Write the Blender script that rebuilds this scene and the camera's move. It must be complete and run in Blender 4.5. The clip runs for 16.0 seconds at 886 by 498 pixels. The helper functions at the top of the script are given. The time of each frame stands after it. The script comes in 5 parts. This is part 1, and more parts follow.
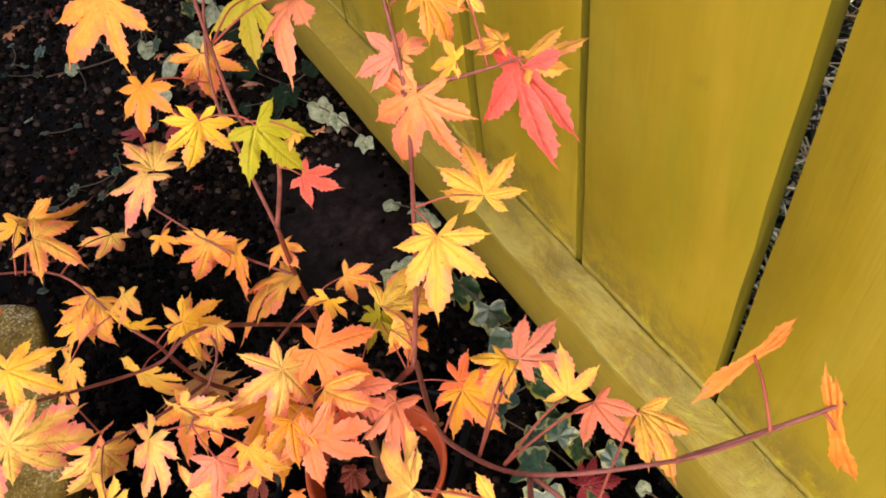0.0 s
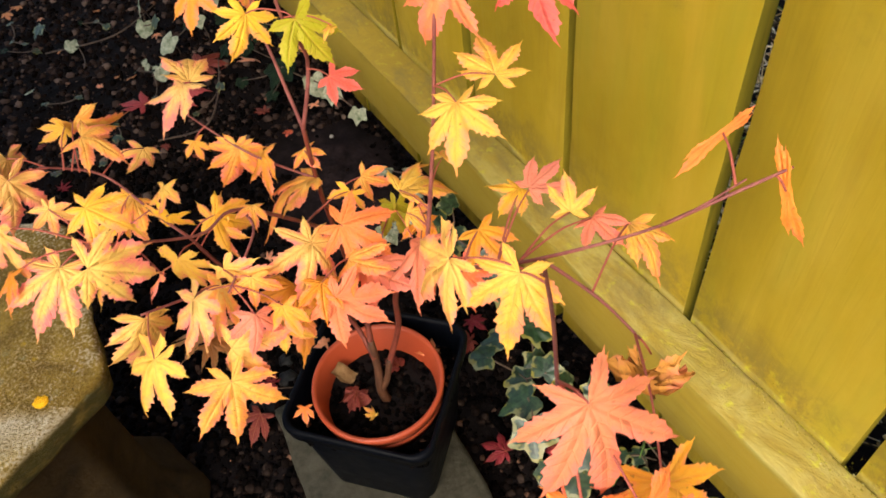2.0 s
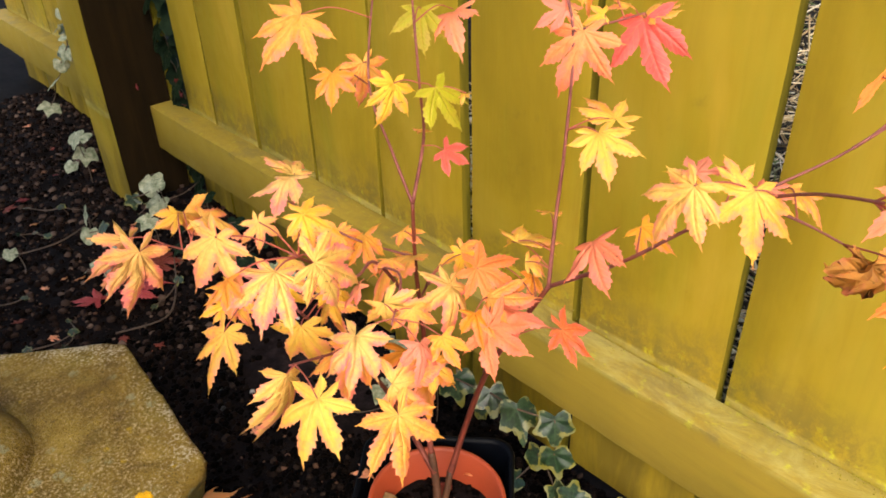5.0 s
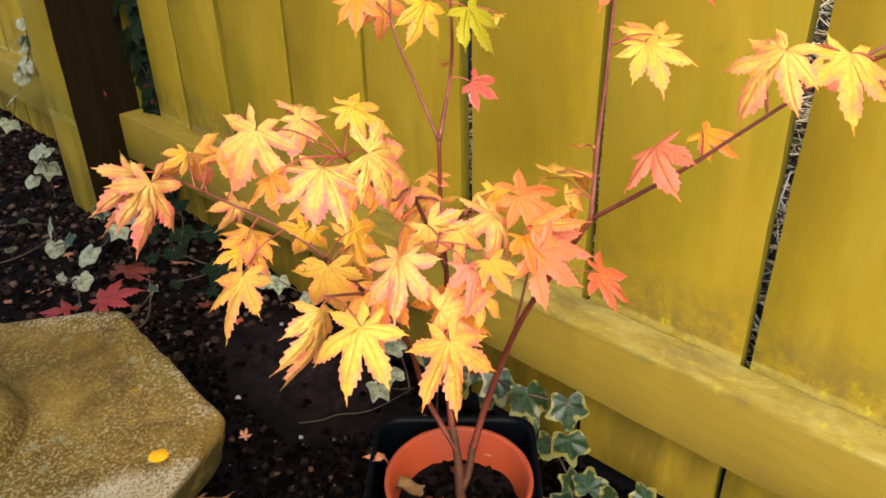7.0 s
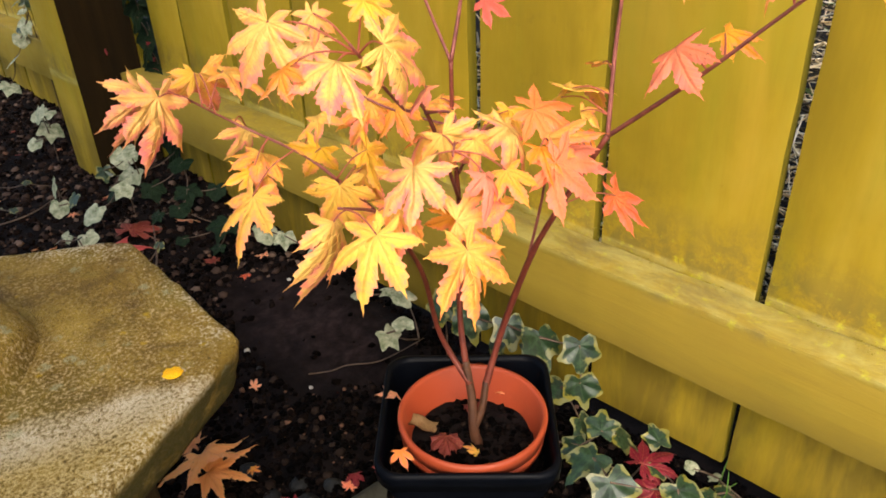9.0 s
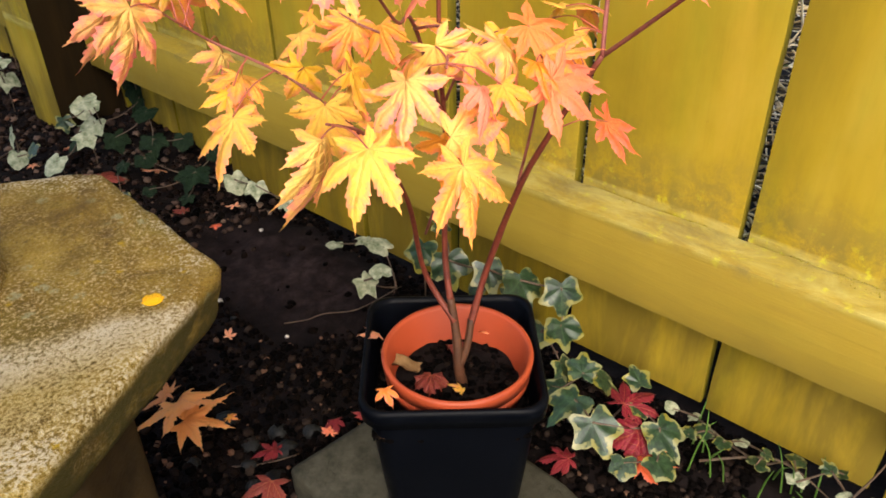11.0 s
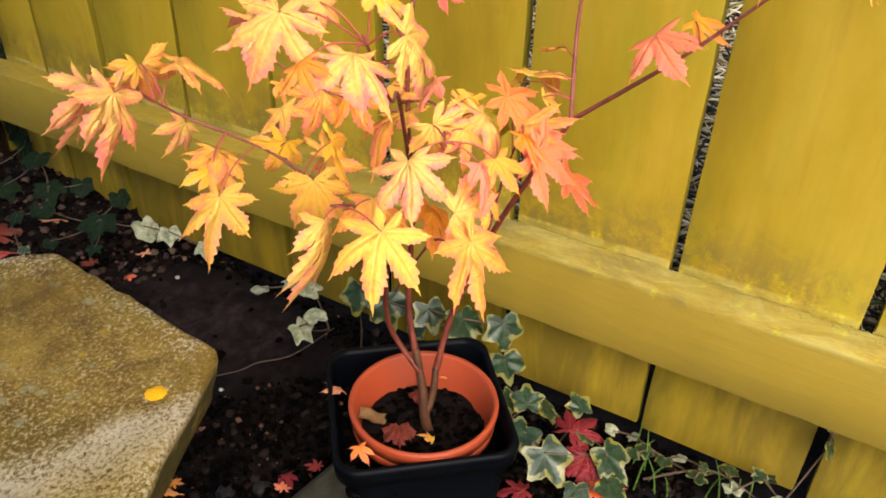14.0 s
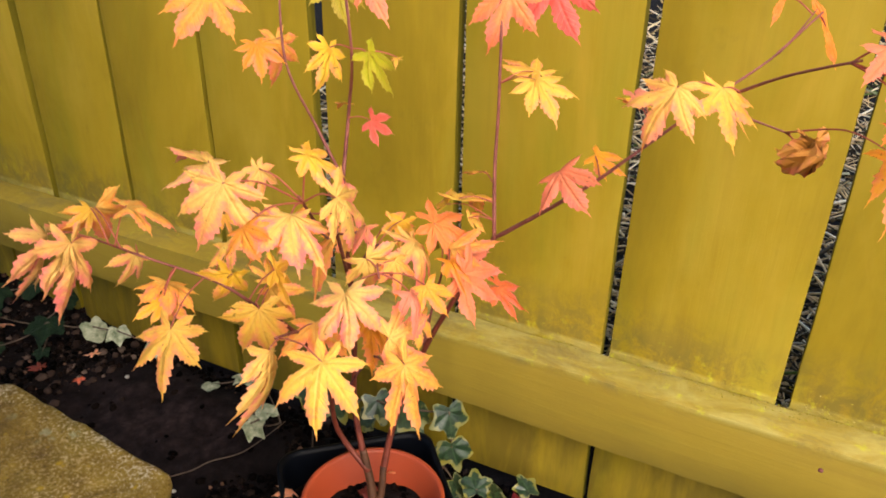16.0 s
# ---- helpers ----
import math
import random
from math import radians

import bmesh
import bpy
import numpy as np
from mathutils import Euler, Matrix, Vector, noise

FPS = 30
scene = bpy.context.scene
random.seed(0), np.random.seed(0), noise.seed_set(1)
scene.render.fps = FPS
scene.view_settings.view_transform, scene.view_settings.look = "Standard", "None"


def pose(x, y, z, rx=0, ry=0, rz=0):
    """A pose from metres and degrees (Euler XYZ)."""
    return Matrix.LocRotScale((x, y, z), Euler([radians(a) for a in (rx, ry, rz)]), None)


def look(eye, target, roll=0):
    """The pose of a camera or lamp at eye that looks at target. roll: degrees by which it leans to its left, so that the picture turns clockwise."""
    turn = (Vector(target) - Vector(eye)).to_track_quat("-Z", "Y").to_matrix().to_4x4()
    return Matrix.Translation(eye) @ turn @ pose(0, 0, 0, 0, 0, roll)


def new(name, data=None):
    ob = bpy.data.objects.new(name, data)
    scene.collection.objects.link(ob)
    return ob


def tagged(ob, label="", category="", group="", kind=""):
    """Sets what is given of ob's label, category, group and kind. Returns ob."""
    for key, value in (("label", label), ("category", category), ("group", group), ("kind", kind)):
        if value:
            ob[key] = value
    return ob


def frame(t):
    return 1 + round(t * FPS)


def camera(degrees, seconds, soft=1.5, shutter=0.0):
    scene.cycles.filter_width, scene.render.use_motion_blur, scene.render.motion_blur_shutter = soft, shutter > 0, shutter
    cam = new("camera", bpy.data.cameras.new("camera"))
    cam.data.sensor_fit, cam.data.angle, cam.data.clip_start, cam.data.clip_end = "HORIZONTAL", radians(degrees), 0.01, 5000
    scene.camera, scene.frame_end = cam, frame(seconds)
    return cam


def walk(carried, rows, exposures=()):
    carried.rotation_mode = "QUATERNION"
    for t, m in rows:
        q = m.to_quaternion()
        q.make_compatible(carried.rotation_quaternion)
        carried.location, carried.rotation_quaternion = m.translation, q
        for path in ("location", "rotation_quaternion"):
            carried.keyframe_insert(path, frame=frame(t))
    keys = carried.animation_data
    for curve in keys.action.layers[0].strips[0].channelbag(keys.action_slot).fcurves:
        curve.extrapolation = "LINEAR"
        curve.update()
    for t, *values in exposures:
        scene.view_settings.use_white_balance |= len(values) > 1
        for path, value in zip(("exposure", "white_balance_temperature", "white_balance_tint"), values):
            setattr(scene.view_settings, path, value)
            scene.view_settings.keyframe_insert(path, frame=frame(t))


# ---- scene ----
cam = camera(60.4, 16.0, 1.7, 0.35)
PATH = [
    (0, (0.048, 0.072, 0.68), (0.527, 1.225, -0.882), -11.3),
    (0.5, (0.043, 0.056, 0.676), (0.528, 1.212, -0.882), -11.5),
    (1, (0.028, 0.042, 0.674), (0.526, 1.196, -0.881), -11.3),
    (1.5, (0.008, 0.028, 0.677), (0.55, 1.161, -0.88), -10.0),
    (2, (-0.01, 0.013, 0.678), (0.545, 1.159, -0.864), -8.4),
    (2.5, (-0.032, 0.004, 0.69), (0.536, 1.182, -0.824), -8.6),
    (3, (-0.057, 0.004, 0.682), (0.615, 1.134, -0.824), -7.6),
    (3.5, (-0.103, 0.004, 0.665), (0.702, 1.168, -0.748), -5.6),
    (4, (-0.145, 0.011, 0.644), (0.791, 1.231, -0.635), -2.9),
    (4.2, (-0.154, 0.012, 0.641), (0.832, 1.257, -0.575), -2.6),
    (6.3, (-0.221, 0.047, 0.576), (1.004, 1.268, -0.427), -1.9),
    (6.5, (-0.221, 0.048, 0.568), (1.007, 1.271, -0.43), -2.0),
    (7, (-0.224, 0.052, 0.558), (1.031, 1.269, -0.414), -1.4),
    (7.5, (-0.23, 0.05, 0.549), (1.03, 1.26, -0.424), -1.9),
    (8, (-0.235, 0.047, 0.546), (1.032, 1.259, -0.417), -2.1),
    (8.5, (-0.235, 0.049, 0.537), (1.012, 1.253, -0.46), -2.1),
    (9, (-0.235, 0.051, 0.528), (0.992, 1.254, -0.497), -2.2),
    (9.5, (-0.237, 0.053, 0.52), (0.999, 1.24, -0.511), -1.7),
    (10, (-0.238, 0.053, 0.511), (0.992, 1.221, -0.547), -2.1),
    (10.2, (-0.238, 0.052, 0.507), (0.983, 1.208, -0.577), -2.1),
    (12.3, (-0.261, 0.096, 0.503), (1.067, 1.121, -0.585), 0.2),
    (12.5, (-0.263, 0.101, 0.505), (1.074, 1.114, -0.585), -0.0),
    (13, (-0.266, 0.104, 0.511), (1.116, 1.065, -0.569), 0.8),
    (13.5, (-0.271, 0.109, 0.522), (1.157, 1.007, -0.552), 1.9),
    (14, (-0.271, 0.11, 0.531), (1.179, 0.973, -0.542), 1.6),
    (14.5, (-0.274, 0.11, 0.538), (1.224, 0.899, -0.526), 1.6),
    (15, (-0.278, 0.103, 0.549), (1.26, 0.872, -0.473), 1.6),
    (15.5, (-0.279, 0.094, 0.564), (1.29, 0.863, -0.409), 1.6),
    (16, (-0.281, 0.094, 0.575), (1.301, 0.892, -0.352), 1.1),
]
walk(cam, [(t, look(eye, target, roll)) for t, eye, target, roll in PATH],
     [(0, 0.74), (1.5, 0.80), (4, 0.92), (6.5, 0.92), (8, 0.94), (10.2, 1.08), (12.5, 1.14), (14, 0.98), (16, 0.76)])

# ---- light ----
world = bpy.data.worlds.new("world")
scene.world = world
world.use_nodes = True
wn = world.node_tree
sky = wn.nodes.new("ShaderNodeTexSky")
sky.sky_type = "NISHITA"
sky.sun_disc = False
sky.sun_elevation, sky.sun_rotation = radians(43), radians(226)
sky.air_density, sky.dust_density, sky.ozone_density = 1.2, 4.0, 1.0
wn.links.new(sky.outputs[0], wn.nodes["Background"].inputs[0])
wn.nodes["Background"].inputs[1].default_value = 0.17
sun = new("sun", bpy.data.lights.new("sun", "SUN"))
sun.data.energy, sun.data.angle, sun.data.color = 1.25, radians(40), (1.0, 0.94, 0.85)
sun.matrix_world = look((-2.0, -1.9, 2.6), (0, 0, 0))


# ---- material helpers ----
def shader(name, rough=0.8, spec=0.4):
    m = bpy.data.materials.new(name)
    m.use_nodes = True
    b = m.node_tree.nodes["Principled BSDF"]
    b.inputs["Roughness"].default_value = rough
    b.inputs["Specular IOR Level"].default_value = spec
    return m, m.node_tree, b


def put(nt, socket, value):
    if isinstance(value, bpy.types.NodeSocket):
        nt.links.new(value, socket)
    else:
        socket.default_value = value


def coords(nt, scale=(1, 1, 1), kind="Object", shift=True):
    """Texture coordinates, moved at random from object to object."""
    tc = nt.nodes.new("ShaderNodeTexCoord")
    mp = nt.nodes.new("ShaderNodeMapping")
    nt.links.new(tc.outputs[kind], mp.inputs["Vector"])
    mp.inputs["Scale"].default_value = scale
    if shift:
        oi = nt.nodes.new("ShaderNodeObjectInfo")
        mu = nt.nodes.new("ShaderNodeMath")
        mu.operation = "MULTIPLY"
        nt.links.new(oi.outputs["Random"], mu.inputs[0])
        mu.inputs[1].default_value = 37.0
        nt.links.new(mu.outputs[0], mp.inputs["Location"])
    return mp.outputs[0]


def noise_tex(nt, vec, scale, detail=4.0, rough=0.55, warp=0.0):
    n = nt.nodes.new("ShaderNodeTexNoise")
    put(nt, n.inputs["Vector"], vec)
    n.inputs["Scale"].default_value, n.inputs["Detail"].default_value = scale, detail
    n.inputs["Roughness"].default_value, n.inputs["Distortion"].default_value = rough, warp
    return n.outputs["Fac"]


def cells(nt, vec, scale, out="Distance"):
    n = nt.nodes.new("ShaderNodeTexVoronoi")
    put(nt, n.inputs["Vector"], vec)
    n.inputs["Scale"].default_value = scale
    return n.outputs[out]


def ramp(nt, fac, *stops):
    r = nt.nodes.new("ShaderNodeValToRGB")
    put(nt, r.inputs[0], fac)
    while len(r.color_ramp.elements) < len(stops):
        r.color_ramp.elements.new(0.5)
    for e, (p, c) in zip(r.color_ramp.elements, stops):
        e.position, e.color = p, (*c, 1) if len(c) == 3 else c
    return r.outputs[0]


def step(nt, fac, lo, hi):
    r = nt.nodes.new("ShaderNodeMapRange")
    put(nt, r.inputs[0], fac)
    r.inputs[1].default_value, r.inputs[2].default_value = lo, hi
    return r.outputs[0]


def mix(nt, fac, a, b, blend="MIX"):
    n = nt.nodes.new("ShaderNodeMix")
    n.data_type, n.blend_type = "RGBA", blend
    put(nt, n.inputs[0], fac)
    put(nt, n.inputs[6], (*a, 1) if isinstance(a, tuple) else a)
    put(nt, n.inputs[7], (*b, 1) if isinstance(b, tuple) else b)
    return n.outputs[2]


def calc(nt, op, a, b=0.0):
    n = nt.nodes.new("ShaderNodeMath")
    n.operation = op
    put(nt, n.inputs[0], a)
    put(nt, n.inputs[1], b)
    return n.outputs[0]


def calc_shift(nt, vec):
    n = nt.nodes.new("ShaderNodeVectorMath")
    put(nt, n.inputs[0], vec)
    n.inputs[1].default_value = (3.7, 8.1, 1.3)
    return n.outputs[0]


def relief(nt, b, height, strength=0.4, dist=0.002):
    n = nt.nodes.new("ShaderNodeBump")
    n.inputs["Strength"].default_value, n.inputs["Distance"].default_value = strength, dist
    put(nt, n.inputs["Height"], height)
    nt.links.new(n.outputs[0], b.inputs["Normal"])


def xyz(nt, vec):
    n = nt.nodes.new("ShaderNodeSeparateXYZ")
    put(nt, n.inputs[0], vec)
    return n.outputs


def fence_paint(name, flat=False):
    def run_of(k):
        return (1, k, 1) if flat else (1, 1, k)

    m, nt, b = shader(name, 0.66, 0.28)
    v = coords(nt, (1, 1, 1))
    g = coords(nt, run_of(0.05))
    grain = noise_tex(nt, g, 170, 5, 0.6, 0.6)
    blotch = noise_tex(nt, coords(nt, run_of(0.4)), 9, 5, 0.6, 0.4)
    fine = noise_tex(nt, v, 60, 6, 0.65)
    c = ramp(nt, blotch, (0.28, (0.24, 0.165, 0.009)), (0.5, (0.35, 0.24, 0.013)), (0.70, (0.42, 0.295, 0.028)))
    c = mix(nt, calc(nt, "MULTIPLY", step(nt, grain, 0.5, 0.8), 0.16), c, (0.22, 0.15, 0.012))
    c = mix(nt, calc(nt, "MULTIPLY", step(nt, noise_tex(nt, coords(nt, run_of(0.25)), 14, 4, 0.6), 0.52, 0.75), 0.45), c, (0.21, 0.22, 0.012))
    dirt = calc(nt, "MULTIPLY", step(nt, noise_tex(nt, v, 23, 6, 0.7), 0.6, 0.78), step(nt, fine, 0.45, 0.7))
    c = mix(nt, calc(nt, "MULTIPLY", dirt, 0.5), c, (0.10, 0.075, 0.02))
    run = calc(nt, "MULTIPLY", step(nt, noise_tex(nt, coords(nt, run_of(0.12)), 20, 5, 0.65, 0.6), 0.54, 0.72), step(nt, noise_tex(nt, v, 5, 3), 0.42, 0.6))
    c = mix(nt, calc(nt, "MULTIPLY", run, 0.55), c, (0.20, 0.115, 0.012))
    bare = calc(nt, "MULTIPLY", step(nt, noise_tex(nt, coords(nt, run_of(0.3)), 11, 6, 0.6, 0.8), 0.62, 0.72), 0.4)
    c = mix(nt, bare, c, (0.47, 0.30, 0.03))
    # grime where rain splashes off the rail; its worn, lichened top also painted sky-lit
    y, z = xyz(nt, coords(nt, shift=False))[1:3]
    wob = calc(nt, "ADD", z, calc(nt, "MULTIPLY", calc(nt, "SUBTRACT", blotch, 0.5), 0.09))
    splash = calc(nt, "MULTIPLY", step(nt, wob, 0.246, 0.200), step(nt, z, 0.172, 0.184))
    splash = calc(nt, "MULTIPLY", splash, step(nt, noise_tex(nt, coords(nt, run_of(0.8)), 48, 6, 0.75, 0.4), 0.40, 0.58))
    c = mix(nt, calc(nt, "MULTIPLY", splash, 0.62), c, (0.13, 0.10, 0.030))
    # streaky brown stain low down, deepened to paint in the rail's shade
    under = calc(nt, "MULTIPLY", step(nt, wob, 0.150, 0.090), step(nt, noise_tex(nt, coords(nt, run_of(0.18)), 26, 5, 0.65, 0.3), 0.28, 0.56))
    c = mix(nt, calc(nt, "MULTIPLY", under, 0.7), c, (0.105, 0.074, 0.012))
    # pale rail top: wear, plus light from above put into the colour
    worn_lit = calc(nt, "MULTIPLY", calc(nt, "MULTIPLY", step(nt, z, 0.172, 0.1775), step(nt, z, 0.187, 0.184)), step(nt, noise_tex(nt, coords(nt, (1, 0.4, 1)), 34, 6, 0.7, 0.5), 0.36, 0.6))
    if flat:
        worn_lit = calc(nt, "MULTIPLY", worn_lit, step(nt, y, 0.58, 0.40))
    c = mix(nt, calc(nt, "MULTIPLY", worn_lit, 0.65), c, (0.45, 0.385, 0.12))
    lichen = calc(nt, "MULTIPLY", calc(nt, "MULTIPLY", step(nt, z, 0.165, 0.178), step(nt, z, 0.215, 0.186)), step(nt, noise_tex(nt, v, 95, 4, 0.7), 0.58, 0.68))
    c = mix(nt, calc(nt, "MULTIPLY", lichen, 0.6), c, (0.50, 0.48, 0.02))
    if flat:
        c = mix(nt, calc(nt, "MULTIPLY", calc(nt, "SUBTRACT", 1.0, worn_lit), 0.55), c, (0.27, 0.19, 0.032))
        grime = calc(nt, "MULTIPLY", step(nt, z, 0.168, 0.176), step(nt, noise_tex(nt, coords(nt, (1, 0.45, 1)), 30, 6, 0.72, 0.5), 0.50, 0.62))
        c = mix(nt, calc(nt, "MULTIPLY", grime, 0.5), c, (0.15, 0.115, 0.045))
        score = step(nt, noise_tex(nt, coords(nt, (1, 0.07, 1)), 190, 5, 0.7, 0.8), 0.56, 0.68)
        c = mix(nt, calc(nt, "MULTIPLY", score, 0.13), c, (0.13, 0.09, 0.018))
    nt.links.new(c, b.inputs["Base Color"])
    put(nt, b.inputs["Roughness"], calc(nt, "ADD", calc(nt, "MULTIPLY", fine, 0.3), 0.42))
    relief(nt, b, calc(nt, "ADD", calc(nt, "ADD", grain, calc(nt, "MULTIPLY", fine, 0.6)), calc(nt, "MULTIPLY", worn_lit, 2.5)), 0.28, 0.0016)
    return m


def bare_patch(x, y):
    """How far a spot lies inside the smooth, trodden patch of soil by the fence; over 0 is inside."""
    return 1 - math.hypot((x - 0.185) / 0.075, (y - 0.690) / 0.135) + 0.35 * noise.noise((x * 14, y * 14, 2.2))


def soil_mat():
    m, nt, b = shader("damp_soil", 0.8, 0.06)
    v = coords(nt, shift=False)
    p = xyz(nt, v)
    n = noise_tex(nt, v, 34, 7, 0.7)
    c = ramp(nt, n, (0.3, (0.0006, 0.0004, 0.0004)), (0.72, (0.0105, 0.0072, 0.0066)))
    dx = calc(nt, "DIVIDE", calc(nt, "SUBTRACT", p[0], 0.185), 0.075)
    dy = calc(nt, "DIVIDE", calc(nt, "SUBTRACT", p[1], 0.690), 0.135)
    d = calc(nt, "POWER", calc(nt, "ADD", calc(nt, "MULTIPLY", dx, dx), calc(nt, "MULTIPLY", dy, dy)), 0.5)
    d = calc(nt, "ADD", d, calc(nt, "MULTIPLY", calc(nt, "SUBTRACT", noise_tex(nt, v, 16, 5, 0.65), 0.5), 0.9))
    c = mix(nt, step(nt, d, 1.25, 0.45), c, ramp(nt, noise_tex(nt, v, 60, 6, 0.7), (0.32, (0.0040, 0.0024, 0.0023)), (0.5, (0.014, 0.0090, 0.0086)), (0.7, (0.034, 0.022, 0.0210))))
    nt.links.new(c, b.inputs["Base Color"])
    relief(nt, b, noise_tex(nt, v, 100, 6, 0.7), 0.7, 0.002)
    return m


def soil_stuff(name, low, high, scale, rough=0.9, spec=0.15):
    m, nt, b = shader(name, rough, spec)
    v = coords(nt)
    c = ramp(nt, noise_tex(nt, v, scale, 7, 0.7), (0.3, low), (0.72, high))
    nt.links.new(c, b.inputs["Base Color"])
    relief(nt, b, noise_tex(nt, v, scale * 3, 6, 0.7), 0.7, 0.002)
    return m


def stone_mat():
    m, nt, b = shader("mossy_stone", 0.85, 0.25)
    v = coords(nt, shift=False)
    p = xyz(nt, v)
    grit = noise_tex(nt, v, 420, 3, 0.75)
    mid = noise_tex(nt, v, 24, 6, 0.68, 0.3)
    big = noise_tex(nt, v, 9, 5, 0.65, 0.4)
    # brown-olive film of algae over the whole slab
    c = ramp(nt, mid, (0.34, (0.088, 0.050, 0.006)), (0.50, (0.180, 0.113, 0.013)), (0.66, (0.28, 0.188, 0.027)))
    c = mix(nt, calc(nt, "MULTIPLY", step(nt, noise_tex(nt, v, 12, 5, 0.6, 0.8), 0.48, 0.62), 0.5), c, (0.105, 0.080, 0.007))
    # bare grains showing through in patches
    speck = noise_tex(nt, v, 540, 4, 0.75)
    patch = calc(nt, "ADD", calc(nt, "MULTIPLY", big, 0.8), calc(nt, "MULTIPLY", mid, 0.3))
    c = mix(nt, calc(nt, "MULTIPLY", step(nt, patch, 0.44, 0.60), calc(nt, "MULTIPLY", step(nt, speck, 0.52, 0.60), 0.9)), c, (0.46, 0.345, 0.18))
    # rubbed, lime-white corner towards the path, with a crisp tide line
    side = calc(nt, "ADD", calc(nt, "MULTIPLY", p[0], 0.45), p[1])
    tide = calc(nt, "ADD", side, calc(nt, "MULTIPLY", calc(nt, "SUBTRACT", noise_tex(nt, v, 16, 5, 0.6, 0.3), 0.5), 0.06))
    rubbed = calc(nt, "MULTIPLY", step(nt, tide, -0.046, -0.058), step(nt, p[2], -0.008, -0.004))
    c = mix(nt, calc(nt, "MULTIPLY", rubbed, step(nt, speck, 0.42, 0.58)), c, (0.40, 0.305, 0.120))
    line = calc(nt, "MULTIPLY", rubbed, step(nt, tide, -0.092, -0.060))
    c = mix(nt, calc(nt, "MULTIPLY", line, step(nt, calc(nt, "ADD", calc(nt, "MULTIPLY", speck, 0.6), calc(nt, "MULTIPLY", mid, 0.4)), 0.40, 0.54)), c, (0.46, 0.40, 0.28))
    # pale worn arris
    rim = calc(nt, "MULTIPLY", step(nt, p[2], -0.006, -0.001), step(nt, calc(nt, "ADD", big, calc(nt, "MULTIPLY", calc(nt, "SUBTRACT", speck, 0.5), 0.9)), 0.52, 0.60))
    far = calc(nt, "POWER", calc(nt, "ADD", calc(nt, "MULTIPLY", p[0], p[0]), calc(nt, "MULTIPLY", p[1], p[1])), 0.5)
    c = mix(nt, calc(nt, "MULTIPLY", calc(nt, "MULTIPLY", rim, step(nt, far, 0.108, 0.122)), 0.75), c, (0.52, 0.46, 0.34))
    pits = step(nt, speck, 0.42, 0.34)
    c = mix(nt, calc(nt, "MULTIPLY", pits, 0.7), c, (0.030, 0.020, 0.005))
    spots = step(nt, calc(nt, "SUBTRACT", 1.0, cells(nt, v, 85)), 0.80, 0.90)
    rag = step(nt, noise_tex(nt, v, 420, 3), 0.38, 0.52)
    c = mix(nt, calc(nt, "MULTIPLY", calc(nt, "MULTIPLY", spots, rag), step(nt, noise_tex(nt, v, 15, 3), 0.50, 0.56)), c, (0.33, 0.215, 0.01))
    green = step(nt, calc(nt, "SUBTRACT", 1.0, cells(nt, calc_shift(nt, v), 62)), 0.76, 0.84)
    c = mix(nt, calc(nt, "MULTIPLY", calc(nt, "MULTIPLY", green, rag), calc(nt, "MULTIPLY", step(nt, noise_tex(nt, v, 12, 2), 0.50, 0.56), 0.6)), c, (0.28, 0.29, 0.17))
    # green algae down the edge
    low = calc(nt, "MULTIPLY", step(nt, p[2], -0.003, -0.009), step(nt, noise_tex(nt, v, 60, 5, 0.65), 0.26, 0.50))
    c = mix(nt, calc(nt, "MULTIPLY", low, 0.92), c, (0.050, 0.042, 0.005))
    nt.links.new(c, b.inputs["Base Color"])
    relief(nt, b, calc(nt, "ADD", calc(nt, "ADD", calc(nt, "MULTIPLY", grit, 0.5), calc(nt, "MULTIPLY", speck, 1.2)), calc(nt, "MULTIPLY", mid, 1.2)), 0.85, 0.0028)
    return m


def plastic(name, colour, rough, dusty, spec=0.4):
    m, nt, b = shader(name, rough, spec)
    v = coords(nt)
    d = noise_tex(nt, v, 40, 6, 0.7, 0.5)
    nt.links.new(mix(nt, calc(nt, "MULTIPLY", step(nt, d, 0.5, 0.8), 0.45), colour, dusty), b.inputs["Base Color"])
    put(nt, b.inputs["Roughness"], calc(nt, "ADD", calc(nt, "MULTIPLY", d, 0.35), rough - 0.15))
    relief(nt, b, noise_tex(nt, v, 300, 3), 0.1, 0.0006)
    return m


def bark_mat(name, low, high):
    m, nt, b = shader(name, 0.6, 0.4)
    v = coords(nt)
    c = ramp(nt, noise_tex(nt, v, 90, 5, 0.65), (0.3, low), (0.7, high))
    c = mix(nt, calc(nt, "MULTIPLY", step(nt, noise_tex(nt, v, 420, 3), 0.64, 0.72), 0.14), c, (0.30, 0.20, 0.15))
    nt.links.new(c, b.inputs["Base Color"])
    relief(nt, b, noise_tex(nt, v, 350, 4), 0.35, 0.0008)
    return m


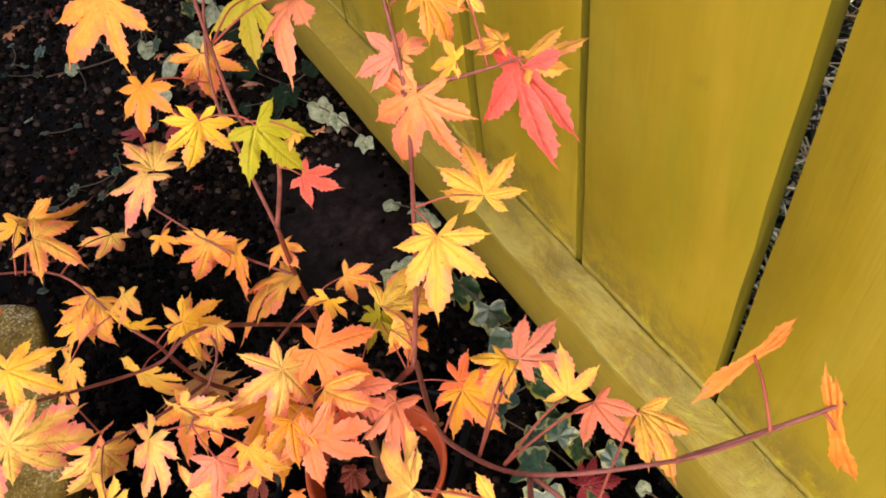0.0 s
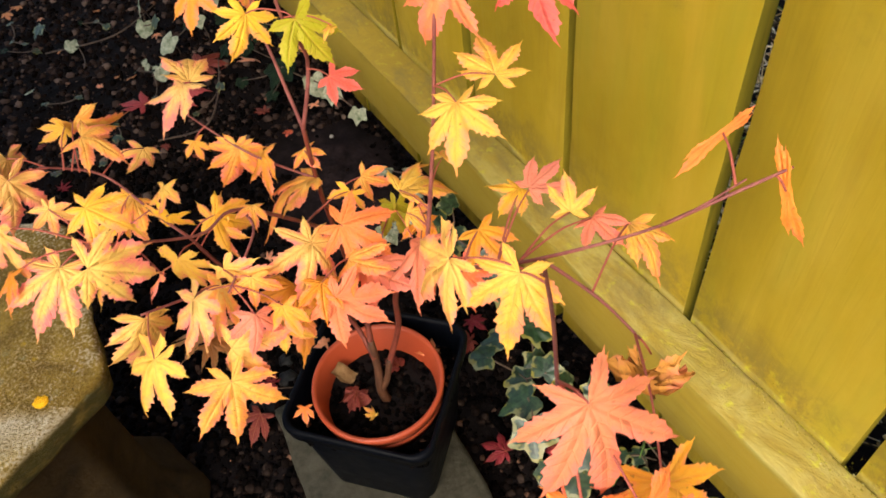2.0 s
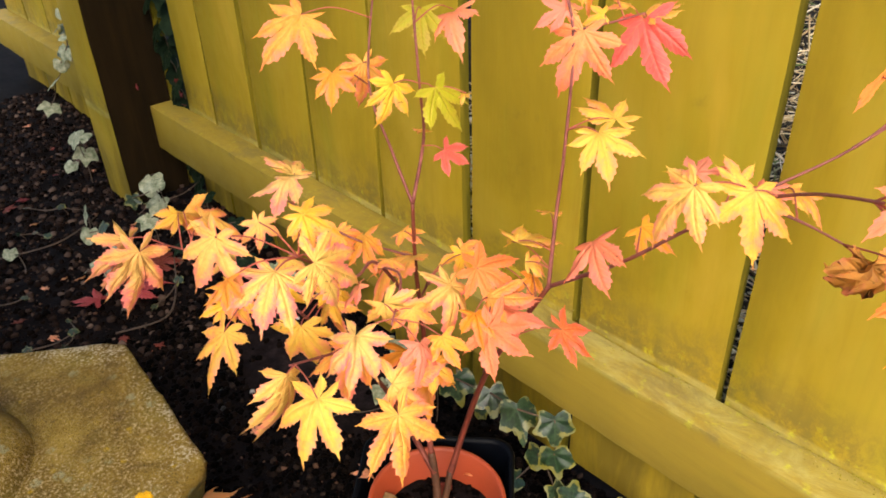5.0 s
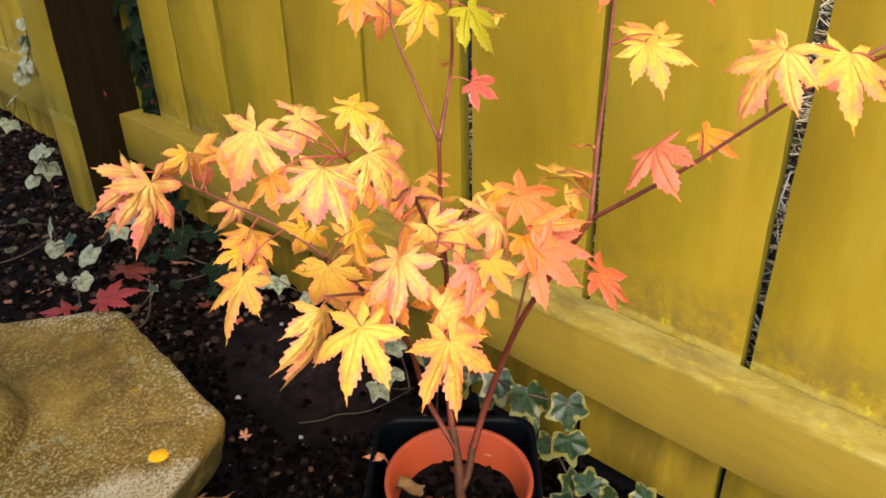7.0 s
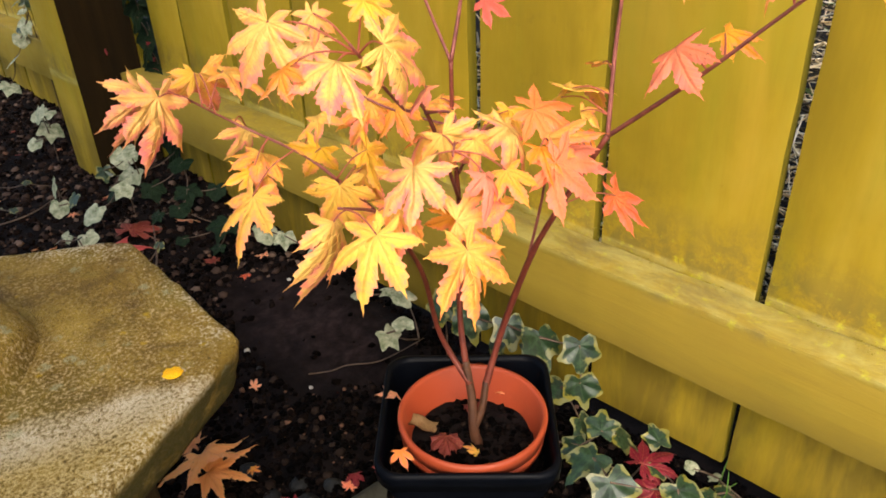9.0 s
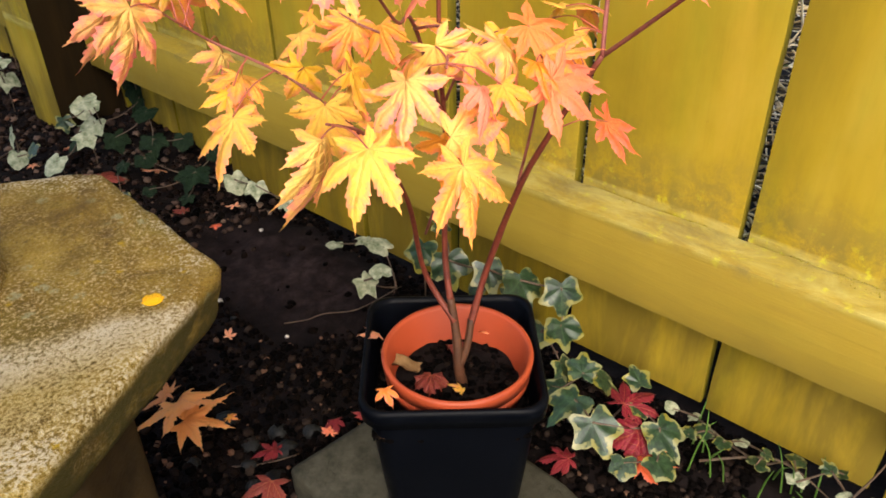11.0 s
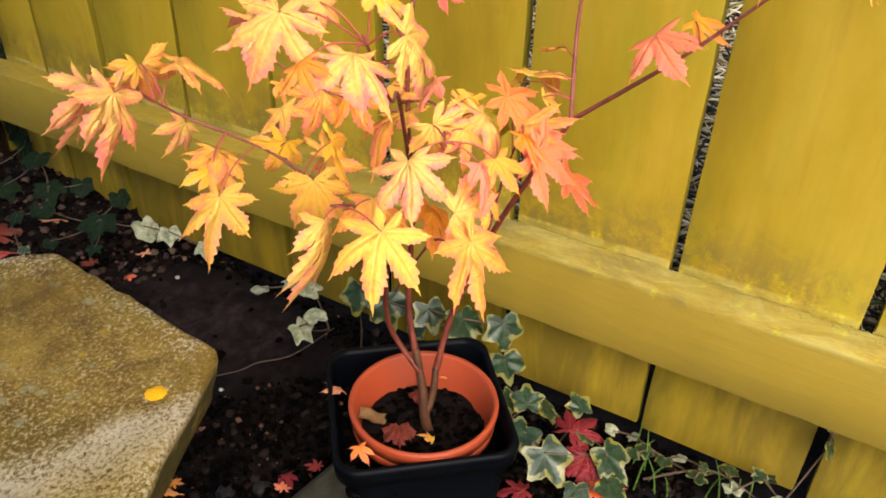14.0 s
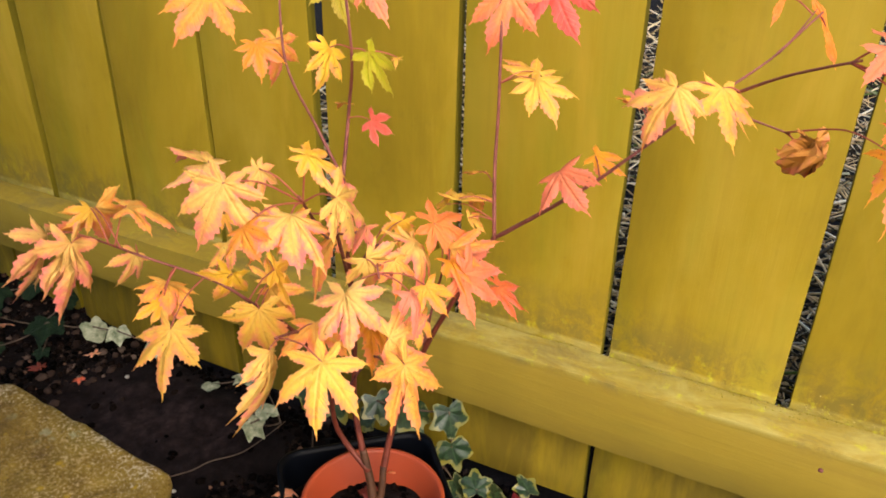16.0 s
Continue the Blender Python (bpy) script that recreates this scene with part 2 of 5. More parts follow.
def leaf_mat(name, glow=0.3):
    """Autumn leaf: the object's colour along the veins, its alpha says how far margins and tips have turned pink."""
    m, nt, b = shader(name, 0.5, 0.3)
    oi = nt.nodes.new("ShaderNodeObjectInfo")
    uv = nt.nodes.new("ShaderNodeUVMap")
    uv.uv_map = "leaf"
    u = xyz(nt, uv.outputs[0])
    v = coords(nt)
    core, turned = oi.outputs["Color"], oi.outputs["Alpha"]
    blot = noise_tex(nt, v, 3.4, 5, 0.68, 0.4)
    fleck = noise_tex(nt, v, 15, 4, 0.7)
    # pale heart and veins, pink towards margins and tips, both with a ragged border
    away = calc(nt, "ADD", calc(nt, "MULTIPLY", u[1], 0.50), calc(nt, "MULTIPLY", u[0], 0.52))
    away = calc(nt, "ADD", away, calc(nt, "MULTIPLY", calc(nt, "SUBTRACT", blot, 0.5), 1.25))
    away = calc(nt, "ADD", away, calc(nt, "MULTIPLY", calc(nt, "SUBTRACT", fleck, 0.5), 0.45))
    heart = mix(nt, 0.5, core, (1.0, 0.74, 0.19))
    heart = mix(nt, step(nt, turned, 0.62, 0.78), core, heart)
    c = mix(nt, step(nt, away, 0.12, 0.50), heart, core)
    pinker = calc(nt, "MULTIPLY", step(nt, away, 0.36, 0.74), calc(nt, "MULTIPLY", turned, 0.9))
    c = mix(nt, pinker, c, (0.97, 0.25, 0.22))
    c = mix(nt, calc(nt, "MULTIPLY", step(nt, fleck, 0.52, 0.72), 0.12), c, mix(nt, 1.0, core, (0.96, 0.72, 0.55), "MULTIPLY"))
    # thin veins, darker than the blade, with slanting side veins
    rib = calc(nt, "MULTIPLY", step(nt, u[1], 0.075, 0.025), 0.38)
    c = mix(nt, rib, c, mix(nt, 0.6, core, (0.75, 0.24, 0.10)))
    slant = calc(nt, "MULTIPLY", calc(nt, "SUBTRACT", u[0], calc(nt, "MULTIPLY", u[1], 0.16)), 62.0)
    lateral = step(nt, calc(nt, "SINE", slant), 0.80, 1.0)
    c = mix(nt, calc(nt, "MULTIPLY", lateral, 0.14), c, mix(nt, 0.5, core, (0.97, 0.70, 0.16)))
    burnt = step(nt, calc(nt, "ADD", u[0], calc(nt, "MULTIPLY", calc(nt, "SUBTRACT", blot, 0.5), 0.5)), 0.98, 1.10)
    c = mix(nt, calc(nt, "MULTIPLY", burnt, 0.45), c, (0.45, 0.10, 0.03))
    spots = calc(nt, "MULTIPLY", step(nt, noise_tex(nt, v, 12, 3), 0.665, 0.72), 0.55)
    c = mix(nt, spots, c, (0.20, 0.07, 0.02))
    nt.links.new(c, b.inputs["Base Color"])
    tr = nt.nodes.new("ShaderNodeBsdfTranslucent")
    nt.links.new(c, tr.inputs[0])
    ms = nt.nodes.new("ShaderNodeMixShader")
    ms.inputs[0].default_value = glow
    nt.links.new(b.outputs[0], ms.inputs[1])
    nt.links.new(tr.outputs[0], ms.inputs[2])
    nt.links.new(ms.outputs[0], nt.nodes["Material Output"].inputs[0])
    groove = step(nt, u[1], 0.0, 0.22)
    relief(nt, b, calc(nt, "ADD", calc(nt, "SUBTRACT", groove, calc(nt, "MULTIPLY", lateral, 0.5)), calc(nt, "MULTIPLY", blot, 1.8)), 0.55, 0.0016)
    return m


def ivy_mat():
    m, nt, b = shader("ivy_leaf", 0.4, 0.5)
    uv = nt.nodes.new("ShaderNodeUVMap")
    uv.uv_map = "leaf"
    u = xyz(nt, uv.outputs[0])
    v = coords(nt)
    n = noise_tex(nt, v, 5, 5, 0.6)
    green = ramp(nt, n, (0.32, (0.003, 0.011, 0.003)), (0.5, (0.010, 0.030, 0.010)), (0.72, (0.036, 0.064, 0.026)))
    e = calc(nt, "ADD", u[1], calc(nt, "MULTIPLY", calc(nt, "SUBTRACT", noise_tex(nt, v, 2.6, 3), 0.5), 1.7))
    cream = mix(nt, step(nt, noise_tex(nt, v, 1.5, 2), 0.4, 0.62), (0.17, 0.17, 0.075), (0.17, 0.145, 0.016))
    c = mix(nt, step(nt, e, 0.80, 0.92), green, cream)
    c = mix(nt, calc(nt, "MULTIPLY", calc(nt, "SUBTRACT", 1.0, step(nt, u[0], 0.0, 0.04)), 0.25), c, (0.10, 0.14, 0.06))
    nt.links.new(c, b.inputs["Base Color"])
    relief(nt, b, n, 0.3, 0.001)
    return m


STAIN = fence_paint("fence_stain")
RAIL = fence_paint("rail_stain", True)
SOIL = soil_mat()
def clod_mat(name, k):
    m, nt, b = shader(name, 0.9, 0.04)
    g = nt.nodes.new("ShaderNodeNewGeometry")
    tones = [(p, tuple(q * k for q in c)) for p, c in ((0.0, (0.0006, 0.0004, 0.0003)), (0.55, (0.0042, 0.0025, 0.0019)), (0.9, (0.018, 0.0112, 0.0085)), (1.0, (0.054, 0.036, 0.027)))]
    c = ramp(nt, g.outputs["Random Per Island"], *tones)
    nt.links.new(c, b.inputs["Base Color"])
    return m


CLOD = clod_mat("soil_crumb", 0.6)
POTCLOD = clod_mat("potting_crumb", 0.35)
# far crumbs: same soil, made paler to paint in its wet sheen
SHEENCLOD = clod_mat("sheen_soil_crumb", 2.7)
STONE = stone_mat()
GREY = soil_stuff("grey_stone", (0.018, 0.017, 0.011), (0.062, 0.057, 0.040), 60, 0.85)
PEDESTAL = soil_stuff("brown_stone", (0.016, 0.010, 0.004), (0.055, 0.034, 0.013), 30, 0.85)
PALE = soil_stuff("pale_pebble", (0.25, 0.22, 0.18), (0.6, 0.55, 0.48), 50, 0.7)
BLACK = plastic("black_plastic", (0.0014, 0.0019, 0.0034), 0.40, (0.0045, 0.0055, 0.0085), 0.06)
ORANGE = plastic("orange_plastic", (0.30, 0.046, 0.014), 0.5, (0.22, 0.048, 0.020))
BARK = bark_mat("maple_bark", (0.085, 0.014, 0.008), (0.19, 0.038, 0.019))
OLDBARK = bark_mat("old_maple_bark", (0.030, 0.010, 0.004), (0.095, 0.036, 0.014))
TWIG = bark_mat("maple_twig", (0.13, 0.030, 0.026), (0.29, 0.088, 0.07))
IVYSTEM = bark_mat("brown_stem", (0.035, 0.02, 0.012), (0.12, 0.075, 0.045))
STRAW, straw_nt, straw_b = shader("pale_straw", 0.7, 0.3)
straw_g = straw_nt.nodes.new("ShaderNodeNewGeometry")
straw_nt.links.new(ramp(straw_nt, straw_g.outputs["Random Per Island"], (0.0, (0.012, 0.009, 0.004)), (0.36, (0.05, 0.034, 0.014)), (0.48, (0.55, 0.38, 0.18)), (0.75, (0.92, 0.74, 0.46)), (0.93, (0.95, 0.88, 0.74)), (0.96, (0.12, 0.18, 0.04))), straw_b.inputs["Base Color"])
LEAF = leaf_mat("maple_leaf")
IVY = ivy_mat()
FROST = soil_stuff("pale_ivy_back", (0.06, 0.10, 0.035), (0.52, 0.51, 0.36), 3, 0.55)
# ivy green darkened further, so the colour itself carries deep shade
SHADED_IVY = soil_stuff("shaded_ivy", (0.002, 0.006, 0.003), (0.016, 0.030, 0.012), 4, 0.55, 0.08)
SLATE = soil_stuff("dark_slate", (0.005, 0.005, 0.005), (0.022, 0.022, 0.021), 50, 0.5)
LITTER = soil_stuff("leaf_litter", (0.05, 0.025, 0.014), (0.20, 0.10, 0.06), 60)
GRASS = soil_stuff("grass_green", (0.03, 0.07, 0.01), (0.09, 0.17, 0.03), 40, 0.5)
PETAL = soil_stuff("yellow_petal", (0.75, 0.36, 0.005), (0.85, 0.47, 0.01), 200, 0.5)
CHIP = soil_stuff("tan_leaf", (0.13, 0.07, 0.025), (0.26, 0.16, 0.07), 120, 0.7)
STALK = bark_mat("leaf_stalk", (0.30, 0.05, 0.04), (0.45, 0.12, 0.07))


# ---- mesh helpers ----
def mesh_of(name, verts, faces, uvs=None, smooth=True):
    me = bpy.data.meshes.new(name)
    me.from_pydata([tuple(p) for p in verts], [], faces)
    if uvs is not None:
        lay = me.uv_layers.new(name="leaf")
        for lp in me.loops:
            lay.data[lp.index].uv = uvs[lp.vertex_index]
    if smooth:
        me.shade_smooth()
    me.update()
    return me


def place(name, me, material, parent=None, label=""):
    if material and not me.materials:
        me.materials.append(material)
    ob = new(name, me)
    if parent:
        ob.parent = parent
    return tagged(ob, label) if label else ob


def part(name, bm, material, parent, label="", smooth=True, crisp=False):
    me = bpy.data.meshes.new(name)
    bm.to_mesh(me)
    bm.free()
    if smooth:
        me.shade_smooth()
    if crisp:
        me.set_sharp_from_angle(angle=radians(18))
    return place(name, me, material, parent, label)


def thing(name, at, label, category, group="", kind="", turn=0):
    e = new(name)
    e.empty_display_size = 0.02
    e.matrix_world = pose(*at, 0, 0, turn)
    return tagged(e, label, category, group, kind)


def box(x0, x1, y0, y1, z0, z1, bevel=0.002, cuts=0, rough=0.0, seed=0.0):
    bm = bmesh.new()
    bmesh.ops.create_cube(bm, size=1)
    bmesh.ops.scale(bm, vec=(x1 - x0, y1 - y0, z1 - z0), verts=bm.verts)
    bmesh.ops.translate(bm, vec=((x0 + x1) / 2, (y0 + y1) / 2, (z0 + z1) / 2), verts=bm.verts)
    if cuts:
        axis = max(range(3), key=lambda i: (x1 - x0, y1 - y0, z1 - z0)[i])
        long = [e for e in bm.edges if abs((e.verts[0].co - e.verts[1].co)[axis]) > 1e-6]
        bmesh.ops.subdivide_edges(bm, edges=long, cuts=cuts)
    if bevel:
        sharp = [e for e in bm.edges if len(e.link_faces) == 2 and e.calc_face_angle() > 0.5]
        bmesh.ops.bevel(bm, geom=sharp, offset=bevel, segments=2, affect="EDGES", profile=0.6)
    if rough:
        for p in bm.verts:
            p.co += rough * noise.noise_vector(p.co * 28 + Vector((seed, 0, 0)))
    return bm


def lathe(profile, n=48):
    """A turned body; profile is (radius, z) from the inside round to the outside."""
    verts, faces = [], []
    for r, z in profile:
        for k in range(n):
            a = 2 * math.pi * k / n
            verts.append((r * math.cos(a), r * math.sin(a), z))
    for i in range(len(profile) - 1):
        for k in range(n):
            a, b2 = i * n + k, i * n + (k + 1) % n
            faces.append((a, b2, b2 + n, a + n))
    return verts, faces


def tube(points, radii, n=8):
    """A tapering, gently curving stem through a few points."""
    pts = [Vector(p) for p in points]
    line, rad = [], []
    for i in range(len(pts) - 1):
        p0, p1, p2, p3 = pts[max(i - 1, 0)], pts[i], pts[i + 1], pts[min(i + 2, len(pts) - 1)]
        for k in range(6):
            t = k / 6
            line.append(0.5 * ((2 * p1) + (p2 - p0) * t + (2 * p0 - 5 * p1 + 4 * p2 - p3) * t * t + (3 * p1 - p0 - 3 * p2 + p3) * t ** 3))
            rad.append(radii[i] * (1 - t) + radii[i + 1] * t)
    line.append(pts[-1])
    rad.append(radii[-1])
    verts, faces = [], []
    for i, (p, r) in enumerate(zip(line, rad)):
        d = (line[min(i + 1, len(line) - 1)] - line[max(i - 1, 0)]).normalized()
        s = d.cross(Vector((0.3, 0.9, 0.2))).normalized()
        t = d.cross(s)
        r *= 1 + 0.10 * noise.noise(p * 160)
        for k in range(n):
            a = 2 * math.pi * k / n
            verts.append(p + r * (math.cos(a) * s + math.sin(a) * t))
    for i in range(len(line) - 1):
        for k in range(n):
            a, c = i * n + k, i * n + (k + 1) % n
            faces.append((a, c, c + n, a + n))
    faces.append(tuple(range(n))[::-1])
    faces.append(tuple(range(len(verts) - n, len(verts))))
    return verts, faces


# ---- ground ----
def soil_height(x, y):
    h = -0.018 + 0.012 * noise.noise((x * 4, y * 4, 1.7)) + 0.006 * noise.noise((x * 17, y * 17, 5.2)) + 0.004 * noise.noise((x * 60, y * 60, 0.4))
    edge = min(max((x - 0.245) / 0.04, 0), 1)
    h -= 0.02 * edge * (1 - min(max((y - 0.6) / 0.3, 0), 1))
    rise = min(max((y - 0.55) / 0.6, 0), 1)
    h += 0.035 * rise * rise * (3 - 2 * rise)
    return h


def axis_lines(lo, hi, fine, far):
    mid = list(np.arange(lo, hi, fine))
    d = fine
    left, right = lo, hi
    a, b2 = [], [hi]
    while left > -far:
        d *= 1.5
        left -= d
        a.append(left)
    d = fine
    while right < far:
        d *= 1.5
        right += d
        b2.append(right)
    return a[::-1] + mid + b2


def ground():
    xs, ys = axis_lines(-0.45, 0.42, 0.007, 60), axis_lines(-0.1, 1.6, 0.007, 60)
    verts = [(x, y, soil_height(x, y)) for y in ys for x in xs]
    w = len(xs)
    faces = [(j * w + i, j * w + i + 1, (j + 1) * w + i + 1, (j + 1) * w + i) for j in range(len(ys) - 1) for i in range(w - 1)]
    ob = place("ground", mesh_of("ground", verts, faces), SOIL)
    tagged(ob, "dark damp garden soil with crumbs and leaf litter", "soil", kind="structure")


ground()

# ---- fence ----
GAPS = [(-0.98, 0.010), (-0.83, 0.010), (-0.68, 0.010), (-0.53, 0.010), (-0.38, 0.012), (-0.235, 0.012), (-0.085, 0.014), (0.068, 0.0115), (0.2160, 0.0047), (0.366, 0.0100), (0.511, 0.010),
        (0.653, 0.008), (0.790, 0.007), (0.930, 0.007), (1.052, 0.006), (1.1715, 0.057), (1.335, 0.005), (1.475, 0.006), (1.615, 0.006), (1.755, 0.006), (1.9, 0.006), (2.045, 0.006)]
def grained(name, low, high):
    m, nt, b = shader(name, 0.85, 0.1)
    c = ramp(nt, noise_tex(nt, coords(nt, (1, 1, 0.08)), 60, 5, 0.6, 0.4), (0.3, low), (0.75, high))
    nt.links.new(c, b.inputs["Base Color"])
    relief(nt, b, noise_tex(nt, coords(nt, (1, 1, 0.05)), 150, 4), 0.3, 0.001)
    return m


DARKWOOD = grained("dark_brown_timber", (0.007, 0.004, 0.0008), (0.022, 0.012, 0.0026))
EDGE = grained("stained_board_edge", (0.09, 0.075, 0.006), (0.24, 0.18, 0.012))
fence = thing("fence", (0.285, 0, 0), "timber garden fence, olive-yellow stain, weathered, with gaps between boards", "fence")
for n, ((y0, g0), (y1, g1)) in enumerate(zip(GAPS, GAPS[1:])):
    lo, hi = y0 + g0 / 2, y1 - g1 / 2
    bm = box(0, 0.013, -(hi - lo) / 2, (hi - lo) / 2, -0.008 + 0.003 * (n % 3), 0.95, 0.002, 24, 0.0008, n)
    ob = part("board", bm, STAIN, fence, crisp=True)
    ob.location = (0.0, (lo + hi) / 2, 0)
    ob.data.materials.append(EDGE)
    for p in ob.data.polygons:
        if abs(p.normal.y) > 0.9:
            p.material_index = 1
    ob.rotation_euler = (radians(0.25 * ((n * 7) % 5 - 2)), 0, 0)
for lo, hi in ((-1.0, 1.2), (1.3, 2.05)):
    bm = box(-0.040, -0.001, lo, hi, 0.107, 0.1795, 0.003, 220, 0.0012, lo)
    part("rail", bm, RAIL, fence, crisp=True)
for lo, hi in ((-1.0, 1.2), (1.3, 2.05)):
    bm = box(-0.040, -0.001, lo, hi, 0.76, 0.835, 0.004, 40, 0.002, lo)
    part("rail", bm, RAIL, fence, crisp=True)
post = part("post", box(-0.105, -0.002, 1.2, 1.3, -0.05, 1.0, 0.004, 20, 0.001), STAIN, fence, "post with one dark-brown face", crisp=True)
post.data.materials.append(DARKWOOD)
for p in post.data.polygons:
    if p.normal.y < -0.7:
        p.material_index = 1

# ---- unseen walls, added to shade the far end of the fence ----
WALL = soil_stuff("plain_plaster", (0.16, 0.13, 0.10), (0.24, 0.20, 0.16), 6, 0.9)
tagged(part("wall_return", box(-0.90, -0.70, 0.322, 1.06, -0.05, 1.5, 0.004), WALL, None), "unseen plastered wall, added to shade the far fence", "wall", kind="structure")
tagged(part("wall_west", box(-2.60, -0.70, 0.06, 0.32, -0.05, 2.3, 0.004), WALL, None), "unseen plastered wall, added to shade the far fence", "wall", kind="structure")

# ---- hexagonal stone on its pedestal ----
stand = thing("stone_stand", (-0.205, 0.4185, 0), "mossy hexagonal stone slab on a brown fluted pedestal", "garden ornament")


def hexagon():
    n, verts, faces = 6, [], []
    side, r = 0.142, 0.015
    prof = [(0.0, 0.0), (0.35, 0.0), (0.7, 0.0), (0.95, 0.0), (0.986, -0.0004), (0.996, -0.0018), (1.0, -0.0050), (0.985, -0.013), (0.955, -0.026), (0.93, -0.032), (0.6, -0.034), (0.0, -0.034)]
    ring = []
    for k in range(n):
        a0 = radians(60 * k + 30 - 4 + 0)
        c = Vector((math.cos(a0), math.sin(a0), 0)) * side
        for q in range(-5, 6):
            a = a0 + radians(30) * q / 5
            inner = c * (1 - r * 1.1547 / side)
            ring.append(inner + Vector((math.cos(a), math.sin(a), 0)) * r)
        c2 = Vector((math.cos(a0 + radians(60)), math.sin(a0 + radians(60)), 0)) * side
        e0 = c * (1 - r * 1.1547 / side) + Vector((math.cos(a0 + radians(30)), math.sin(a0 + radians(30)), 0)) * r
        e1 = c2 * (1 - r * 1.1547 / side) + Vector((math.cos(a0 + radians(30)), math.sin(a0 + radians(30)), 0)) * r
        for q in range(1, 14):
            ring.append(e0.lerp(e1, q / 14))
    m = len(ring)
    sub = []
    for (s0, z0), (s1, z1) in zip(prof, prof[1:]):
        steps = 6 if abs(s1 - s0) > 0.1 else 2
        for q in range(steps):
            sub.append((s0 + (s1 - s0) * q / steps, z0 + (z1 - z0) * q / steps))
    sub.append(prof[-1])
    sub = sub[1:-1]
    for s, z in sub:
        for p in ring:
            q = Vector((p.x * s, p.y * s, z))
            q += 0.0014 * noise.noise_vector(q * 45) + 0.0009 * noise.noise_vector(q * 190)
            verts.append(q)
    for i in range(len(sub) - 1):
        for k in range(m):
            a, c = i * m + k, i * m + (k + 1) % m
            faces.append((a, a + m, c + m, c))
    verts.append(Vector((0, 0, 0)))
    verts.append(Vector((0, 0, -0.034)))
    top, low = len(verts) - 2, len(verts) - 1
    last = (len(sub) - 1) * m
    for k in range(m):
        faces.append((top, k, (k + 1) % m))
        faces.append((low, last + (k + 1) % m, last + k))
    return mesh_of("slab", verts, faces)


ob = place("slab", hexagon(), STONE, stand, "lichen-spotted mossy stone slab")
ob.location = (0, 0, 0.298)
v, f = lathe([(0.0, 0.022), (0.03, 0.022), (0.045, 0.019), (0.052, 0.012), (0.055, 0.004), (0.058, -0.003)], 40)
v = [Vector(p) + 0.0018 * noise.noise_vector(Vector(p) * 50) for p in v]
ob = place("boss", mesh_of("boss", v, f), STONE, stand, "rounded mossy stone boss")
ob.location = (-0.005, 0.017, 0.298)
v, f = lathe([(0.06, 0.262), (0.088, 0.262), (0.09, 0.25), (0.082, 0.235), (0.08, 0.05), (0.09, 0.03), (0.105, 0.0), (0.105, -0.05)], 96)
v = [Vector((p[0] * (1 - 0.06 * abs(math.sin(5 * math.atan2(p[1], p[0])))), p[1] * (1 - 0.06 * abs(math.sin(5 * math.atan2(p[1], p[0])))), p[2])) for p in v]
place("pedestal", mesh_of("pedestal", v, f), PEDESTAL, stand, "brown weathered fluted pedestal")

# ---- pots ----
part_stone = thing("flat_stone", (0.045, 0.31, 0.0), "flat grey stone bedded in soil under the pot", "stone", turn=-6)
part("stone", box(-0.075, 0.075, -0.115, 0.115, -0.05, 0.018, 0.006, 20, 0.003), GREY, part_stone)


def square_pot():
    e = thing("square_pot", (0.068, 0.330, 0.0185), "black square plastic plant pot with rounded corners", "plant pot", turn=-48)
    prof = [(0.0465, 0.0), (0.048, 0.004), (0.0575, 0.112), (0.0575, 0.113), (0.0615, 0.1145), (0.0625, 0.124), (0.0615, 0.1275), (0.0595, 0.1275), (0.058, 0.123), (0.056, 0.11), (0.046, 0.006), (0.0, 0.005)]
    ring = []
    for k in range(4):
        a0 = radians(45 + 90 * k)
        for q in range(-4, 5):
            ring.append((a0, a0 + radians(45) * q / 4))
    verts, faces = [], []
    for s, z in prof:
        r = min(0.017, s * 0.3)
        for a0, a in ring:
            c = Vector((math.copysign(s - r, math.cos(a0)), math.copysign(s - r, math.sin(a0)), z))
            verts.append(c + Vector((math.cos(a), math.sin(a), 0)) * r)
    m = len(ring)
    for i in range(len(prof) - 1):
        for k in range(m):
            a, c = i * m + k, i * m + (k + 1) % m
            faces.append((a, c, c + m, a + m))
    faces.append(tuple(range(m))[::-1])
    place("shell", mesh_of("shell", verts, faces), BLACK, e)
    verts, faces = [], []
    prof = [(0.0578, 0.1135), (0.0622, 0.1138), (0.0632, 0.1250), (0.0624, 0.1284), (0.0596, 0.1286), (0.0582, 0.1240), (0.0570, 0.1140)]
    for s, z in prof:
        for a0, a in ring:
            c = Vector((math.copysign(s - 0.017, math.cos(a0)), math.copysign(s - 0.017, math.sin(a0)), z))
            verts.append(c + Vector((math.cos(a), math.sin(a), 0)) * 0.017)
    for i in range(len(prof) - 1):
        for k in range(m):
            a, c = i * m + k, i * m + (k + 1) % m
            faces.append((a, c, c + m, a + m))
    place("rim", mesh_of("rim", verts, faces), BLACK, e, "thick rounded black rim")
    return e


